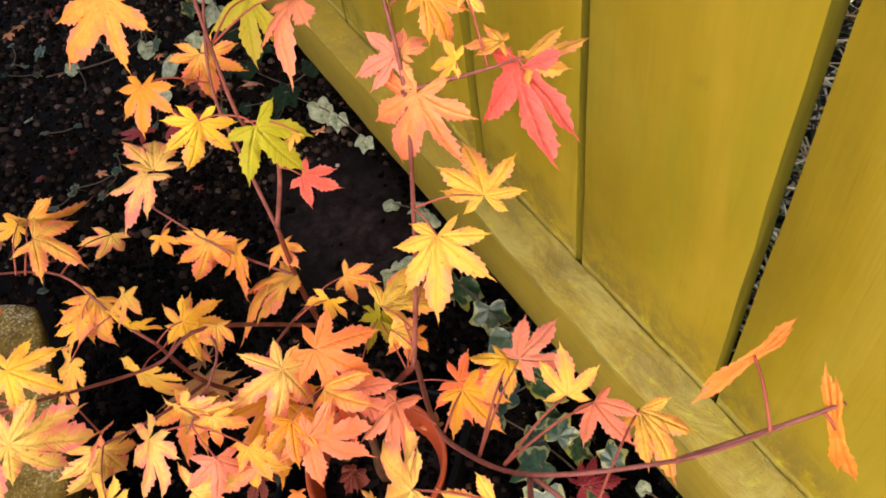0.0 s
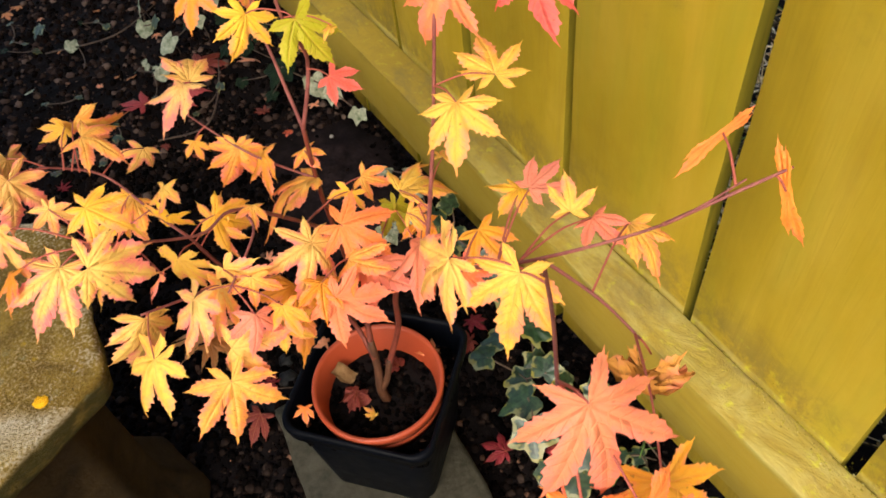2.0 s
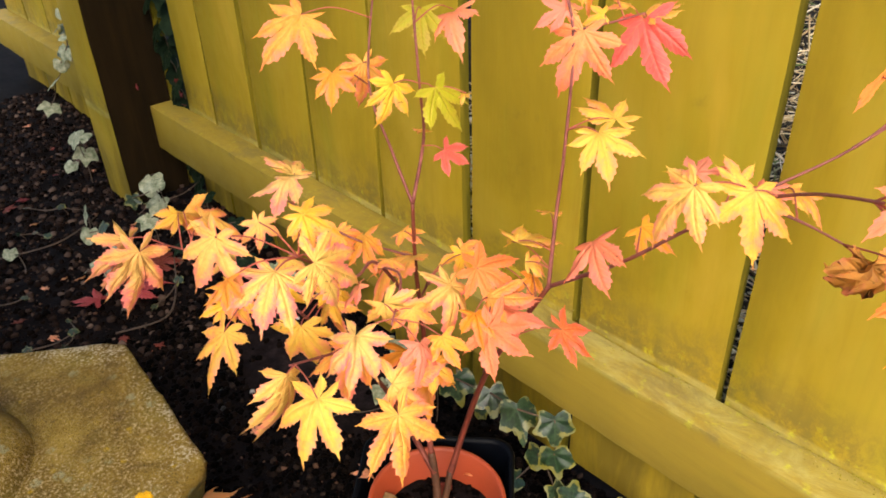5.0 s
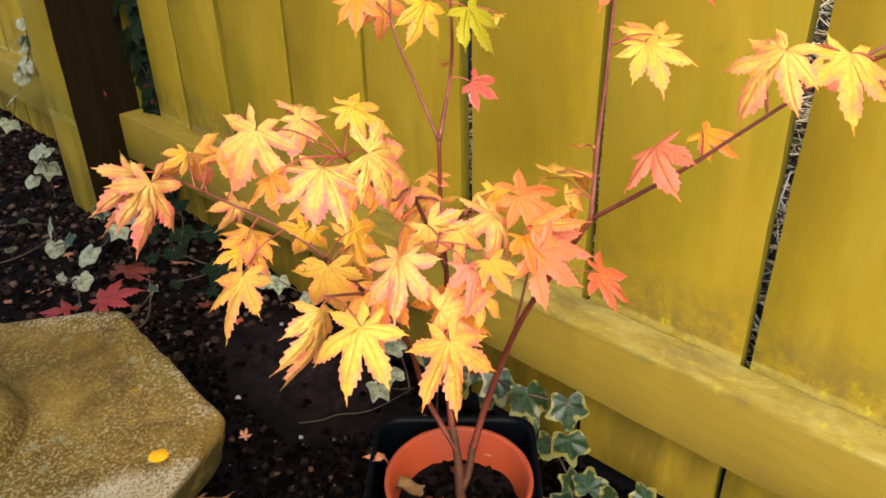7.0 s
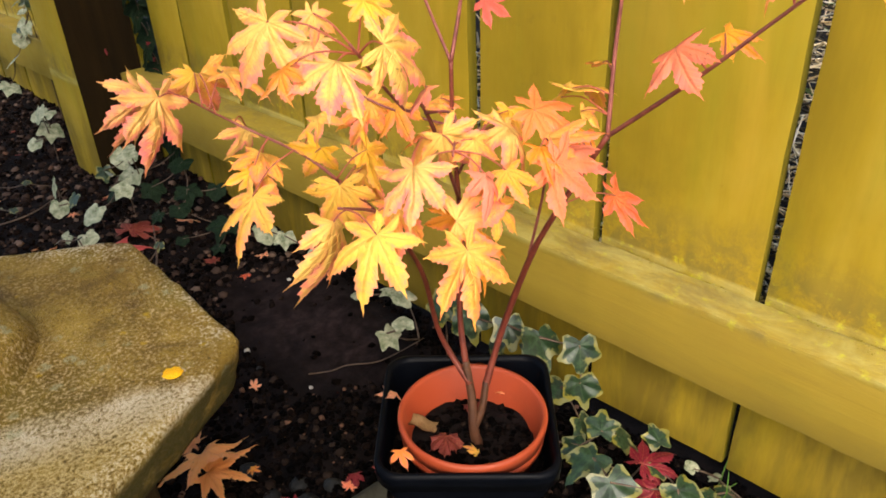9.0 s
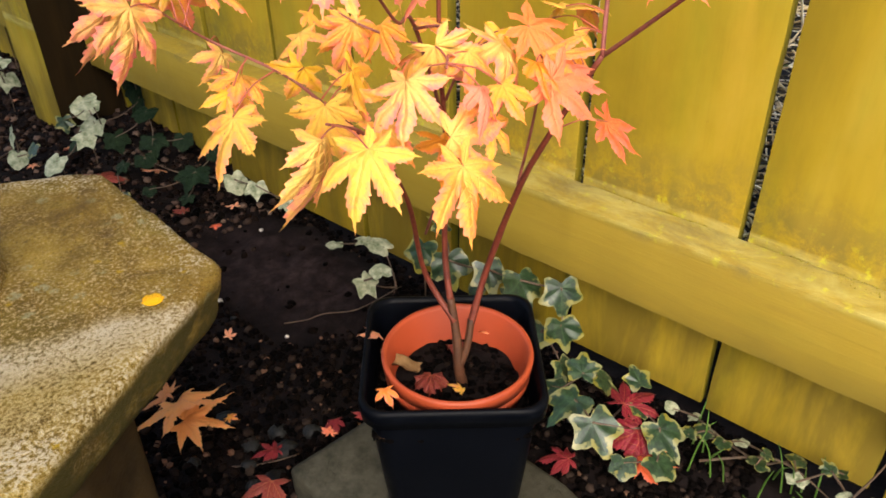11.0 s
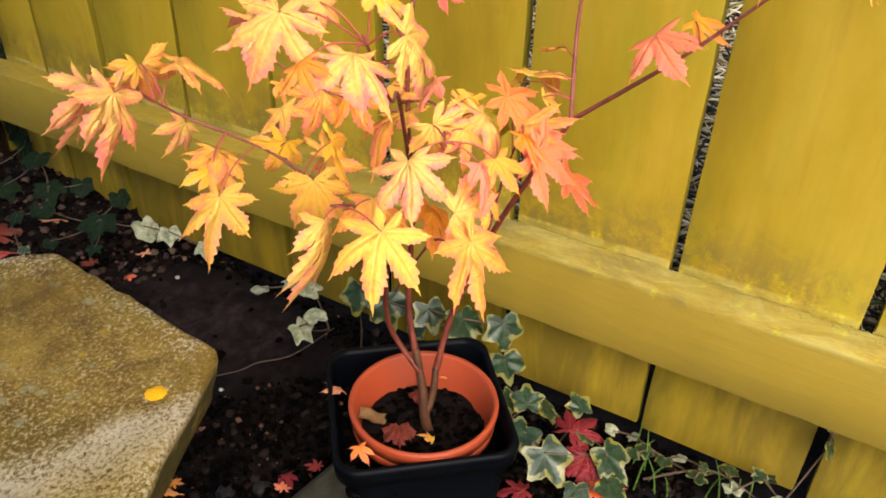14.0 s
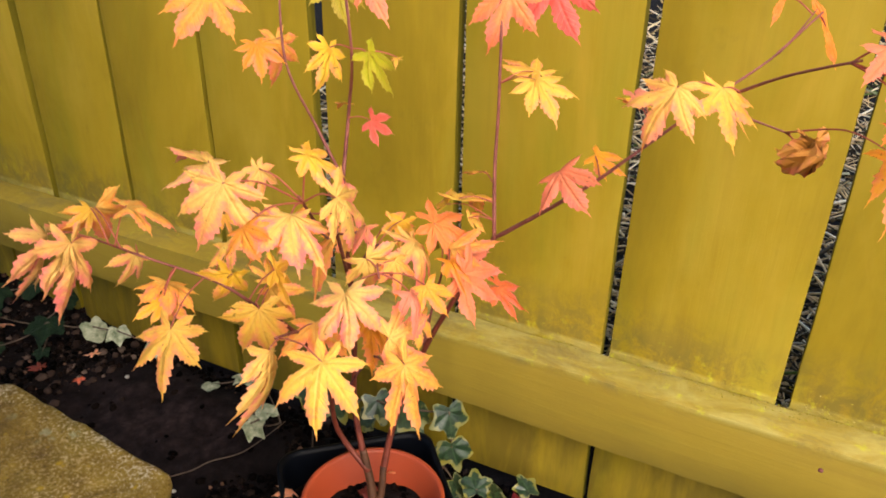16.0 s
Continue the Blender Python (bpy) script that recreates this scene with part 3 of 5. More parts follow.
def round_pot():
    e = thing("flower_pot", (0.066, 0.323, 0.05), "orange plastic flower pot set inside a black pot", "plant pot")
    prof = [(0.0, 0.0), (0.036, 0.0), (0.037, 0.002), (0.0465, 0.078), (0.0495, 0.079), (0.0500, 0.088), (0.0512, 0.089), (0.0525, 0.0985), (0.0522, 0.1003), (0.0505, 0.1005), (0.0492, 0.099), (0.0475, 0.080), (0.0455, 0.077), (0.042, 0.05), (0.036, 0.004), (0.0, 0.003)]
    v2, f2 = lathe(prof, 64)
    place("shell", mesh_of("shell", v2, f2), ORANGE, e)
    v2, f2 = lathe([(0.0506, 0.0895), (0.0522, 0.0898), (0.0534, 0.0990), (0.0529, 0.1010), (0.0506, 0.1012), (0.0493, 0.0992)], 64)
    place("rim", mesh_of("rim", v2, f2), ORANGE, e, "rolled orange rim")
    v2, f2 = lathe([(0.0470, 0.0790), (0.0508, 0.0800), (0.0516, 0.0840), (0.0510, 0.0868), (0.0490, 0.0872)], 64)
    place("ridge", mesh_of("ridge", v2, f2), ORANGE, e, "moulded orange ridge under the rim")
    return e


square_pot()
round_pot()


def soil_disc(name, at, r, label, square=0.0):
    verts, faces, n = [(0, 0, 0.003)], [], 40
    for i in range(1, 15):
        for k in range(n):
            a = 2 * math.pi * k / n
            s = 1.0
            if square:
                s = 1 / max(abs(math.cos(a)), abs(math.sin(a))) ** 0.8
            rr = r * i / 14 * s
            x, y = rr * math.cos(a), rr * math.sin(a)
            verts.append((x, y, 0.004 * noise.noise((x * 60, y * 60, at[2] * 9)) + 0.003 * noise.noise((x * 200, y * 200, 2))))
    for k in range(n):
        faces.append((0, 1 + k, 1 + (k + 1) % n))
    for i in range(13):
        for k in range(n):
            a, c = 1 + i * n + k, 1 + i * n + (k + 1) % n
            faces.append((a, a + n, c + n, c))
    ob = place(name, mesh_of(name, verts, faces), SOIL)
    ob.location = at
    ob.rotation_euler = (0, 0, radians(-48))
    return tagged(ob, label, "soil", kind="stuff")


soil_disc("potting_soil", (0.066, 0.323, 0.122), 0.0452, "dark potting soil inside the orange flower pot")
soil_disc("pot_filling", (0.068, 0.330, 0.112), 0.0545, "dark gritty soil filling the black square pot", 1.0)


# ---- maple leaves ----
def maple_mesh(name, lobes, droop, cup, seed, width=0.16, waist=0.37):
    """A saw-toothed, lobed leaf one unit long: hub at the origin, middle lobe along +y, face up +z."""
    rnd = random.Random(seed)
    verts, uvs, faces, sag = [Vector((0, 0, 0))], [(0, 0)], [], [1.0]
    n = 19
    angles = [a + rnd.uniform(-4, 4) for a, _ in lobes]
    lens = [l * rnd.uniform(0.94, 1.05) for _, l in lobes]
    sinus = []
    for i in range(len(lobes) + 1):
        if i == 0:
            a, l = angles[0] - 22, lens[0] * 0.25
        elif i == len(lobes):
            a, l = angles[-1] + 22, lens[-1] * 0.25
        else:
            a, l = (angles[i - 1] + angles[i]) / 2, waist * rnd.uniform(0.85, 1.12) * (lens[i - 1] + lens[i]) / 2
        sinus.append(Vector((-math.sin(radians(a)), math.cos(radians(a)), 0)) * l)
    at = []
    for s in sinus:
        at.append(len(verts))
        verts.append(s)
        uvs.append((s.length, 0.9))
        sag.append(1.0)
    for i, a in enumerate(angles):
        l = lens[i]
        bend = rnd.uniform(-10, 10)
        hang = rnd.uniform(0.65, 1.45)
        wide = width * rnd.uniform(0.9, 1.12)
        d = Vector((-math.sin(radians(a)), math.cos(radians(a)), 0))
        side = Vector((d.y, -d.x, 0))
        mid, rows = [0], {1: [at[i]], -1: [at[i + 1]]}
        base_in = {1: sinus[i], -1: sinus[i + 1]}
        for k in range(1, n + 1):
            t = k / n
            mid.append(len(verts))
            verts.append(d * l * t + side * math.sin(radians(bend)) * l * t * t)
            uvs.append((l * t, 0))
            sag.append(hang)
            if k == n:
                break
            for sg in (1, -1):
                t0 = base_in[sg].dot(d) / l
                tt = t0 + (1 - t0) * t
                w0 = abs(base_in[sg].dot(side))
                tail = 2 * tt - 1
                belly = (tt / 0.5) ** 0.7 if tt < 0.5 else max(max(0, 1 - (tail / 0.74) ** 2) ** 0.8, 0.42 * (1 - tail))
                full = wide * l * belly
                full = full + (w0 - full) * max(0, 1 - 3.0 * t)
                tooth = ((k + (sg > 0)) % 3) / 2
                shape = full
                if t > 0.18:
                    shape = full * (0.89 + 0.22 * tooth * rnd.uniform(0.7, 1.25)) + 0.004 * l * tooth
                p = d * l * (tt + (0.016 * tooth if t > 0.18 else 0)) + side * sg * shape + side * math.sin(radians(bend)) * l * tt * tt
                rows[sg].append(len(verts))
                verts.append(p)
                uvs.append((l * tt, min(1, shape / (0.16 * l))))
                sag.append(hang)
        for sg in (1, -1):
            row = rows[sg]
            for k in range(n - 1):
                q = (mid[k], mid[k + 1], row[k + 1], row[k])
                faces.append(q if sg == -1 else q[::-1])
            q = (mid[n - 1], mid[n], row[n - 1])
            faces.append(q if sg == -1 else q[::-1])
    out = []
    for (x, y, z), (u, w), h in zip(verts, uvs, sag):
        r = math.hypot(x, y)
        z = -droop * r * r * (1 + (h - 1) * min(1, r * 1.5)) + cup * abs(x) * 0.4 - 0.07 * w * (0.25 + r) - 0.10 * max(0, r - 0.65) + 0.08 * noise.noise((x * 3.2, y * 3.2, seed * 3.1)) + 0.018 * noise.noise((x * 11, y * 11, seed * 1.7))
        k = 1 - 0.25 * droop * r
        out.append(Vector((x * k, y * k, z)))
    return mesh_of(name, out, faces, uvs)


FULL = [(-128, 0.40), (-82, 0.62), (-40, 0.87), (0, 1.0), (40, 0.87), (82, 0.62), (128, 0.40)]
FIVE = [(-105, 0.50), (-52, 0.85), (0, 1.0), (52, 0.85), (105, 0.50)]
NARROW = [(-75, 0.45), (-34, 0.8), (0, 1.0), (34, 0.8), (75, 0.45)]
SHAPES = {
    "a": maple_mesh("leaf_blade", FULL, 0.28, 0.1, 1), "b": maple_mesh("leaf_blade", FULL, 0.42, -0.1, 2), "c": maple_mesh("leaf_blade", FULL, 0.15, 0.0, 3),
    "d": maple_mesh("leaf_blade", FIVE, 0.25, 0.1, 4), "e": maple_mesh("leaf_blade", FIVE, 0.4, -0.2, 5), "n": maple_mesh("leaf_blade", NARROW, 0.35, 0.5, 6),
    "f": maple_mesh("leaf_blade", FULL, 0.32, -0.25, 7), "g": maple_mesh("leaf_blade", FIVE, 0.2, -0.1, 8),
}
COLOURS = {"y": (1.0, 0.54, 0.055, 0.75), "o": (1.0, 0.38, 0.034, 0.75), "p": (1.0, 0.52, 0.14, 1.15), "r": (0.88, 0.15, 0.05, 0.6), "k": (1.0, 0.29, 0.15, 0.62), "z": (0.92, 0.14, 0.12, 0.5), "g": (0.46, 0.40, 0.02, 0.15), "b": (0.72, 0.29, 0.10, 0.3), "c": (0.85, 0.36, 0.08, 0.5), "x": (1.0, 0.27, 0.05, 0.55), "j": (1.0, 0.265, 0.12, 0.6)}

SHAPES["h"] = maple_mesh("leaf_blade", [(-176, 0.75), (-9, 0.72), (2, 1.0), (172, 0.55)], 0.3, 0.2, 12, 0.085, 0.09)
SHAPES["q"] = maple_mesh("leaf_blade", FULL, 0.0, 0.0, 9, 0.24, 0.55)
for p in SHAPES["q"].vertices:
    # withered: curled up into a loose, creased ball
    r, a = math.hypot(p.co.x, p.co.y), math.atan2(p.co.y, p.co.x)
    bow = 2.5 * r
    p.co = 0.36 * Vector((math.sin(bow) * math.cos(a), math.sin(bow) * math.sin(a), math.cos(bow))) + 0.11 * noise.noise_vector(p.co * 6.5)
SHAPES["u"] = maple_mesh("leaf_blade", FULL, 0.3, 0.1, 21, 0.30, 0.82)
for p in SHAPES["u"].vertices:
    # limp and creased, lobes folded under
    p.co += 0.13 * noise.noise_vector(p.co * 3.2)
    p.co.z -= 0.25 * p.co.x * p.co.x
SHAPES["s"] = maple_mesh("leaf_blade", FULL, 0.12, 0.1, 10, 0.085)


# ---- the maple ----
maple = thing("maple_sapling", (0.066, 0.323, 0.12), "young potted Japanese maple in yellow, orange and pink autumn leaf", "tree")
ALONG = []


def limb(name, radii, *points, material=None):
    v3, f3 = tube(points, [r * 0.78 for r in radii])
    ob = place(name, mesh_of(name, v3, f3), material or TWIG, maple)
    ob.matrix_parent_inverse = maple.matrix_world.inverted()
    pts = [Vector(p) for p in points]
    for a, b3 in zip(pts, pts[1:]):
        for k in range(8):
            ALONG.append(a.lerp(b3, k / 8))
    # buds at the joints
    for p, r in list(zip(pts, radii))[1:-1]:
        bm = bmesh.new()
        bmesh.ops.create_icosphere(bm, subdivisions=2, radius=r * 1.2)
        for q in bm.verts:
            q.co = Vector((q.co.x, q.co.y, q.co.z * 0.8)) + p
        b4 = part("node", bm, material or TWIG, ob)
        b4.matrix_parent_inverse = maple.matrix_world.inverted()
    return ob


limb("trunk", (0.0058, 0.0046, 0.0041, 0.0036), (0.068, 0.320, 0.118), (0.0665, 0.323, 0.138), (0.070, 0.327, 0.158), (0.073, 0.335, 0.186), material=OLDBARK)
limb("trunk", (0.0040, 0.0034, 0.0030), (0.0675, 0.3225, 0.136), (0.0735, 0.3205, 0.150), (0.0800, 0.3222, 0.170), material=OLDBARK)
limb("branch", (0.0034, 0.0026, 0.0023, 0.0019, 0.0017), (0.073, 0.335, 0.184), (0.078, 0.344, 0.222), (0.074, 0.338, 0.300), (0.072, 0.340, 0.350), (0.074, 0.342, 0.398), material=BARK)
limb("branch", (0.0017, 0.0013, 0.0011, 0.0009), (0.074, 0.342, 0.398), (0.088, 0.345, 0.437), (0.078, 0.335, 0.476), (0.083, 0.345, 0.540))
limb("branch", (0.0015, 0.0012, 0.0010, 0.0008), (0.074, 0.342, 0.398), (0.075, 0.360, 0.427), (0.078, 0.382, 0.463), (0.098, 0.398, 0.510))
limb("branch", (0.0034, 0.0028, 0.0024, 0.0022, 0.0020), (0.0795, 0.3222, 0.166), (0.092, 0.318, 0.210), (0.086, 0.292, 0.280), (0.087, 0.275, 0.318), (0.096, 0.250, 0.370), material=BARK)
limb("branch", (0.0017, 0.0013, 0.0011, 0.0009, 0.0007, 0.0004), (0.098, 0.252, 0.368), (0.083, 0.198, 0.416), (0.082, 0.170, 0.444), (0.090, 0.142, 0.472), (0.118, 0.118, 0.492), (0.136, 0.106, 0.511))
limb("branch", (0.0017, 0.0014, 0.0012, 0.0011, 0.0009), (0.096, 0.250, 0.370), (0.108, 0.257, 0.410), (0.116, 0.260, 0.450), (0.127, 0.268, 0.508), (0.134, 0.290, 0.545))
limb("branch", (0.0012, 0.0009, 0.0007), (0.090, 0.143, 0.470), (0.070, 0.112, 0.492), (0.050, 0.084, 0.507))
limb("branch", (0.0010, 0.0008, 0.0006), (0.090, 0.143, 0.470), (0.098, 0.122, 0.464), (0.101, 0.104, 0.459))
limb("branch", (0.0010, 0.0008, 0.0006), (0.118, 0.118, 0.492), (0.140, 0.108, 0.503), (0.153, 0.103, 0.508))
limb("branch", (0.0010, 0.0008, 0.0006), (0.125, 0.267, 0.508), (0.150, 0.257, 0.510), (0.166, 0.251, 0.512))
limb("branch", (0.0030, 0.0025, 0.0020, 0.0016, 0.0013), (0.0705, 0.329, 0.170), (0.066, 0.352, 0.205), (0.030, 0.330, 0.285), (0.004, 0.330, 0.330), (-0.008, 0.352, 0.352), material=BARK)
limb("branch", (0.0013, 0.0011, 0.0009, 0.0007), (-0.008, 0.352, 0.352), (-0.018, 0.366, 0.366), (-0.034, 0.402, 0.380), (-0.060, 0.402, 0.402))
limb("branch", (0.0013, 0.0011, 0.0008), (0.004, 0.330, 0.330), (-0.020, 0.310, 0.352), (-0.048, 0.300, 0.368))
limb("branch", (0.0017, 0.0013, 0.0010, 0.0008), (0.074, 0.338, 0.312), (0.022, 0.312, 0.392), (-0.005, 0.298, 0.403), (-0.050, 0.278, 0.447))
limb("branch", (0.0011, 0.0009, 0.0007), (0.022, 0.312, 0.390), (0.020, 0.290, 0.395), (-0.005, 0.268, 0.388))
limb("branch", (0.0013, 0.0010, 0.0007), (0.086, 0.292, 0.285), (0.086, 0.284, 0.325), (0.062, 0.262, 0.378))
limb("branch", (0.0013, 0.0010, 0.0007), (0.074, 0.338, 0.330), (0.066, 0.318, 0.360), (0.040, 0.290, 0.380))
limb("branch", (0.0011, 0.0009, 0.0006), (0.073, 0.340, 0.360), (0.045, 0.372, 0.374), (0.022, 0.404, 0.398))
limb("branch", (0.0012, 0.0009, 0.0006), (0.050, 0.335, 0.250), (0.018, 0.290, 0.318), (-0.015, 0.258, 0.345))


def leaf(shape, colour, at, tip, face, size, droop=None, spread=1.0):
    y = Vector(tip).normalized()
    if droop is None:
        size *= 1.12
        face = face if shape == "h" else (min(face[0], 0.25), face[1], max(face[2], 0.3))
    x = y.cross(Vector(face)).normalized()
    z = x.cross(y)
    m = Matrix.Translation(at) @ Matrix((x, y, z)).transposed().to_4x4() @ Matrix.Scale(size, 4)
    if droop is None:
        blade = SHAPES[shape]
    else:
        lobes = [(a * spread, l) for a, l in (FIVE if shape == "d" else FULL)]
        blade = maple_mesh("leaf_blade", lobes, droop, -0.05, round(at[0] * 9000 + at[2] * 4000), 0.13 if shape == "w" else 0.16)
    ob = place("leaf", blade, LEAF, maple)
    rnd = random.Random(round(at[0] * 7919 + at[1] * 104729 + at[2] * 1299709))
    c = COLOURS[colour]
    k = rnd.uniform(0.88, 1.1)
    ob.color = (c[0] * min(k, 1.05), c[1] * k * rnd.uniform(0.9, 1.1), c[2] * rnd.uniform(0.7, 1.3), c[3] * rnd.uniform(0.7, 1.2))
    ob.matrix_parent_inverse = maple.matrix_world.inverted()
    ob.matrix_basis = m
    hub = Vector(at)
    near = min(ALONG, key=lambda p: (p - hub).length + 0.35 * max(0, p.z - hub.z))
    if 0.003 < (near - hub).length < 0.07:
        inv = m.inverted()
        mid = near.lerp(hub, 0.55) + Vector((0, 0, 0.12 * (near - hub).length))
        v3, f3 = tube([near, mid, hub], [0.0005, 0.0004, 0.00035], 6)
        place("stalk", mesh_of("stalk", [inv @ p for p in v3], f3), STALK, ob, "thin red leaf stalk")
    return ob


leaf("a", "p", (-0.076, 0.394, 0.408), (-0.32, -0.31, -0.89), (0.32, -0.92, 0.21), 0.0405, 0.23, 1.01)
leaf("a", "p", (-0.074, 0.416, 0.406), (-0.44, -0.37, -0.82), (0.62, -0.78, 0.02), 0.0387, 0.48, 0.97)
leaf("d", "y", (-0.039, 0.425, 0.404), (-0.92, -0.34, -0.18), (0.24, -0.87, 0.42), 0.0178, 0.42, 0.75)
leaf("d", "o", (-0.034, 0.429, 0.402), (0.18, -0.07, -0.98), (-0.43, -0.90, -0.01), 0.0388, 0.63, 0.96)
leaf("a", "p", (-0.074, 0.296, 0.458), (-0.57, 0.02, -0.82), (-0.76, -0.37, 0.53), 0.0301, 0.19, 1.06)
leaf("a", "p", (-0.053, 0.295, 0.457), (-0.23, -0.45, -0.86), (-0.13, -0.86, 0.49), 0.0156, 0.21, 1.19)
leaf("a", "y", (-0.039, 0.281, 0.461), (0.60, -0.69, -0.40), (0.01, -0.49, 0.87), 0.0230, 0.24, 1.17)
leaf("a", "p", (-0.060, 0.275, 0.443), (-0.75, -0.63, -0.22), (0.02, -0.36, 0.93), 0.0346, 0.22, 1.03)
leaf("a", "p", (-0.049, 0.260, 0.450), (0.78, -0.26, -0.57), (0.03, -0.90, 0.44), 0.0355, 0.45, 0.92)
leaf("d", "k", (-0.026, 0.261, 0.427), (-0.81, 0.23, -0.54), (-0.37, 0.50, 0.78), 0.0166, 0.25, 0.96)
leaf("a", "p", (-0.002, 0.277, 0.395), (0.34, -0.54, -0.77), (-0.76, -0.64, 0.12), 0.0333, 0.60, 0.93)
leaf("a", "p", (-0.020, 0.278, 0.384), (-0.64, -0.45, -0.62), (-0.67, -0.05, 0.74), 0.0342, 0.08, 1.01)
leaf("a", "p", (0.043, 0.275, 0.385), (-0.58, -0.69, -0.43), (0.35, -0.69, 0.64), 0.0374, 0.29, 1.25)
leaf("a", "x", (0.060, 0.272, 0.390), (0.59, -0.77, -0.24), (-0.27, -0.47, 0.84), 0.0359, 0.37, 1.10)
leaf("a", "k", (0.039, 0.243, 0.376), (0.39, -0.58, -0.71), (-0.30, -0.81, 0.50), 0.0351, 0.16, 1.14)
leaf("a", "r", (0.117, 0.254, 0.325), (0.51, -0.59, -0.62), (0.05, -0.70, 0.71), 0.0307, 0.08, 1.09)
leaf("a", "y", (-0.051, 0.367, 0.354), (-0.73, -0.26, -0.63), (-0.67, 0.09, 0.74), 0.0393, 0.13, 1.02)
leaf("a", "o", (-0.025, 0.393, 0.362), (-0.70, -0.71, -0.00), (0.21, -0.21, 0.96), 0.0308, 0.25, 0.86)
leaf("a", "y", (-0.019, 0.335, 0.358), (-0.15, -0.18, -0.97), (-0.75, -0.63, 0.23), 0.0400, 0.50, 0.81)
leaf("d", "y", (0.009, 0.350, 0.353), (-0.18, -0.72, -0.67), (-0.87, -0.20, 0.45), 0.0262, 0.40, 0.90)
leaf("d", "y", (0.008, 0.349, 0.357), (0.54, 0.40, 0.74), (-0.10, -0.84, 0.53), 0.0193, 0.34, 0.89)
leaf("a", "p", (-0.048, 0.305, 0.359), (-0.38, -0.45, -0.81), (0.33, -0.88, 0.34), 0.0430, 0.53, 0.74)
leaf("a", "y", (-0.051, 0.271, 0.366), (-0.80, -0.18, -0.57), (-0.55, -0.18, 0.82), 0.0367, 0.28, 1.21)
leaf("a", "o", (-0.024, 0.243, 0.357), (-0.24, -0.53, -0.81), (-0.04, -0.83, 0.56), 0.0387, 0.08, 1.10)
leaf("d", "y", (0.010, 0.257, 0.360), (0.57, -0.64, -0.52), (-0.21, -0.72, 0.66), 0.0244, 0.42, 0.83)
leaf("d", "y", (-0.012, 0.357, 0.370), (-0.52, 0.24, -0.82), (-0.53, -0.84, 0.09), 0.0256, 0.61, 1.01)
leaf("d", "p", (-0.006, 0.437, 0.359), (-0.70, -0.33, -0.63), (0.15, -0.94, 0.32), 0.0253, 0.52, 0.95)
leaf("d", "y", (-0.007, 0.363, 0.385), (-0.64, -0.67, -0.38), (-0.55, 0.05, 0.83), 0.0214, 0.15, 1.08)
leaf("d", "o", (-0.033, 0.405, 0.408), (0.72, -0.65, -0.24), (0.16, -0.18, 0.97), 0.0311, 0.30, 1.04)
leaf("w", "j", (0.052, 0.075, 0.513), (-0.08, -0.79, -0.61), (-0.23, -0.58, 0.78), 0.0375, 0.58, 1.01)
leaf("w", "x", (0.041, 0.061, 0.487), (-0.62, -0.77, -0.19), (0.02, -0.25, 0.97), 0.0350, 0.40, 1.00)
leaf("w", "o", (0.071, 0.062, 0.466), (-0.15, -0.70, -0.70), (-0.16, -0.68, 0.72), 0.0420, 0.55, 0.95)
leaf("d", "o", (0.027, 0.309, 0.394), (-0.36, -0.93, -0.01), (0.23, -0.10, 0.97), 0.0137)
leaf("d", "o", (-0.078, 0.284, 0.443), (-0.68, -0.67, -0.29), (-0.53, 0.18, 0.83), 0.0168)
leaf("d", "k", (0.062, 0.257, 0.369), (0.47, -0.87, -0.13), (-0.14, -0.22, 0.97), 0.0279)
leaf("d", "o", (0.055, 0.258, 0.378), (0.31, -0.85, 0.43), (-0.43, 0.28, 0.86), 0.0261)
leaf("d", "o", (0.036, 0.250, 0.383), (-0.38, -0.82, -0.42), (0.35, -0.55, 0.76), 0.0195)
leaf("n", "y", (0.095, 0.267, 0.380), (0.72, -0.59, -0.36), (-0.06, -0.57, 0.82), 0.0182)
leaf("n", "y", (0.096, 0.274, 0.391), (0.99, 0.06, -0.11), (0.11, 0.01, 0.99), 0.0374)
leaf("d", "p", (-0.016, 0.257, 0.363), (0.87, -0.49, -0.04), (-0.40, -0.75, 0.53), 0.0300)
leaf("e", "k", (0.001, 0.254, 0.381), (-0.33, -0.78, -0.53), (0.24, -0.61, 0.75), 0.0214)
leaf("e", "o", (0.008, 0.267, 0.392), (-0.41, -0.61, -0.68), (-0.29, -0.62, 0.73), 0.0185)
leaf("a", "o", (0.031, 0.300, 0.331), (-0.16, -0.92, -0.36), (0.66, -0.37, 0.66), 0.0431)
leaf("d", "k", (0.074, 0.206, 0.429), (-0.78, -0.55, -0.31), (-0.56, 0.37, 0.74), 0.0278)
leaf("d", "o", (0.096, 0.195, 0.433), (0.03, -0.96, -0.28), (-0.24, -0.28, 0.93), 0.0197)
leaf("a", "y", (0.116, 0.239, 0.463), (-0.48, -0.81, -0.35), (-0.33, -0.21, 0.92), 0.0295)
leaf("b", "p", (0.059, 0.152, 0.485), (-0.64, 0.37, -0.67), (-0.71, 0.04, 0.70), 0.0290)
leaf("c", "y", (0.075, 0.135, 0.483), (-0.67, -0.42, -0.61), (-0.35, -0.55, 0.76), 0.0266)
leaf("d", "z", (0.094, 0.334, 0.430), (0.54, -0.64, -0.55), (-0.38, -0.76, 0.52), 0.0185)
leaf("d", "y", (0.108, 0.181, 0.462), (-0.90, -0.32, 0.30), (0.35, -0.09, 0.93), 0.0152)
leaf("d", "k", (0.111, 0.179, 0.462), (0.93, 0.13, 0.33), (-0.34, 0.00, 0.94), 0.0182)
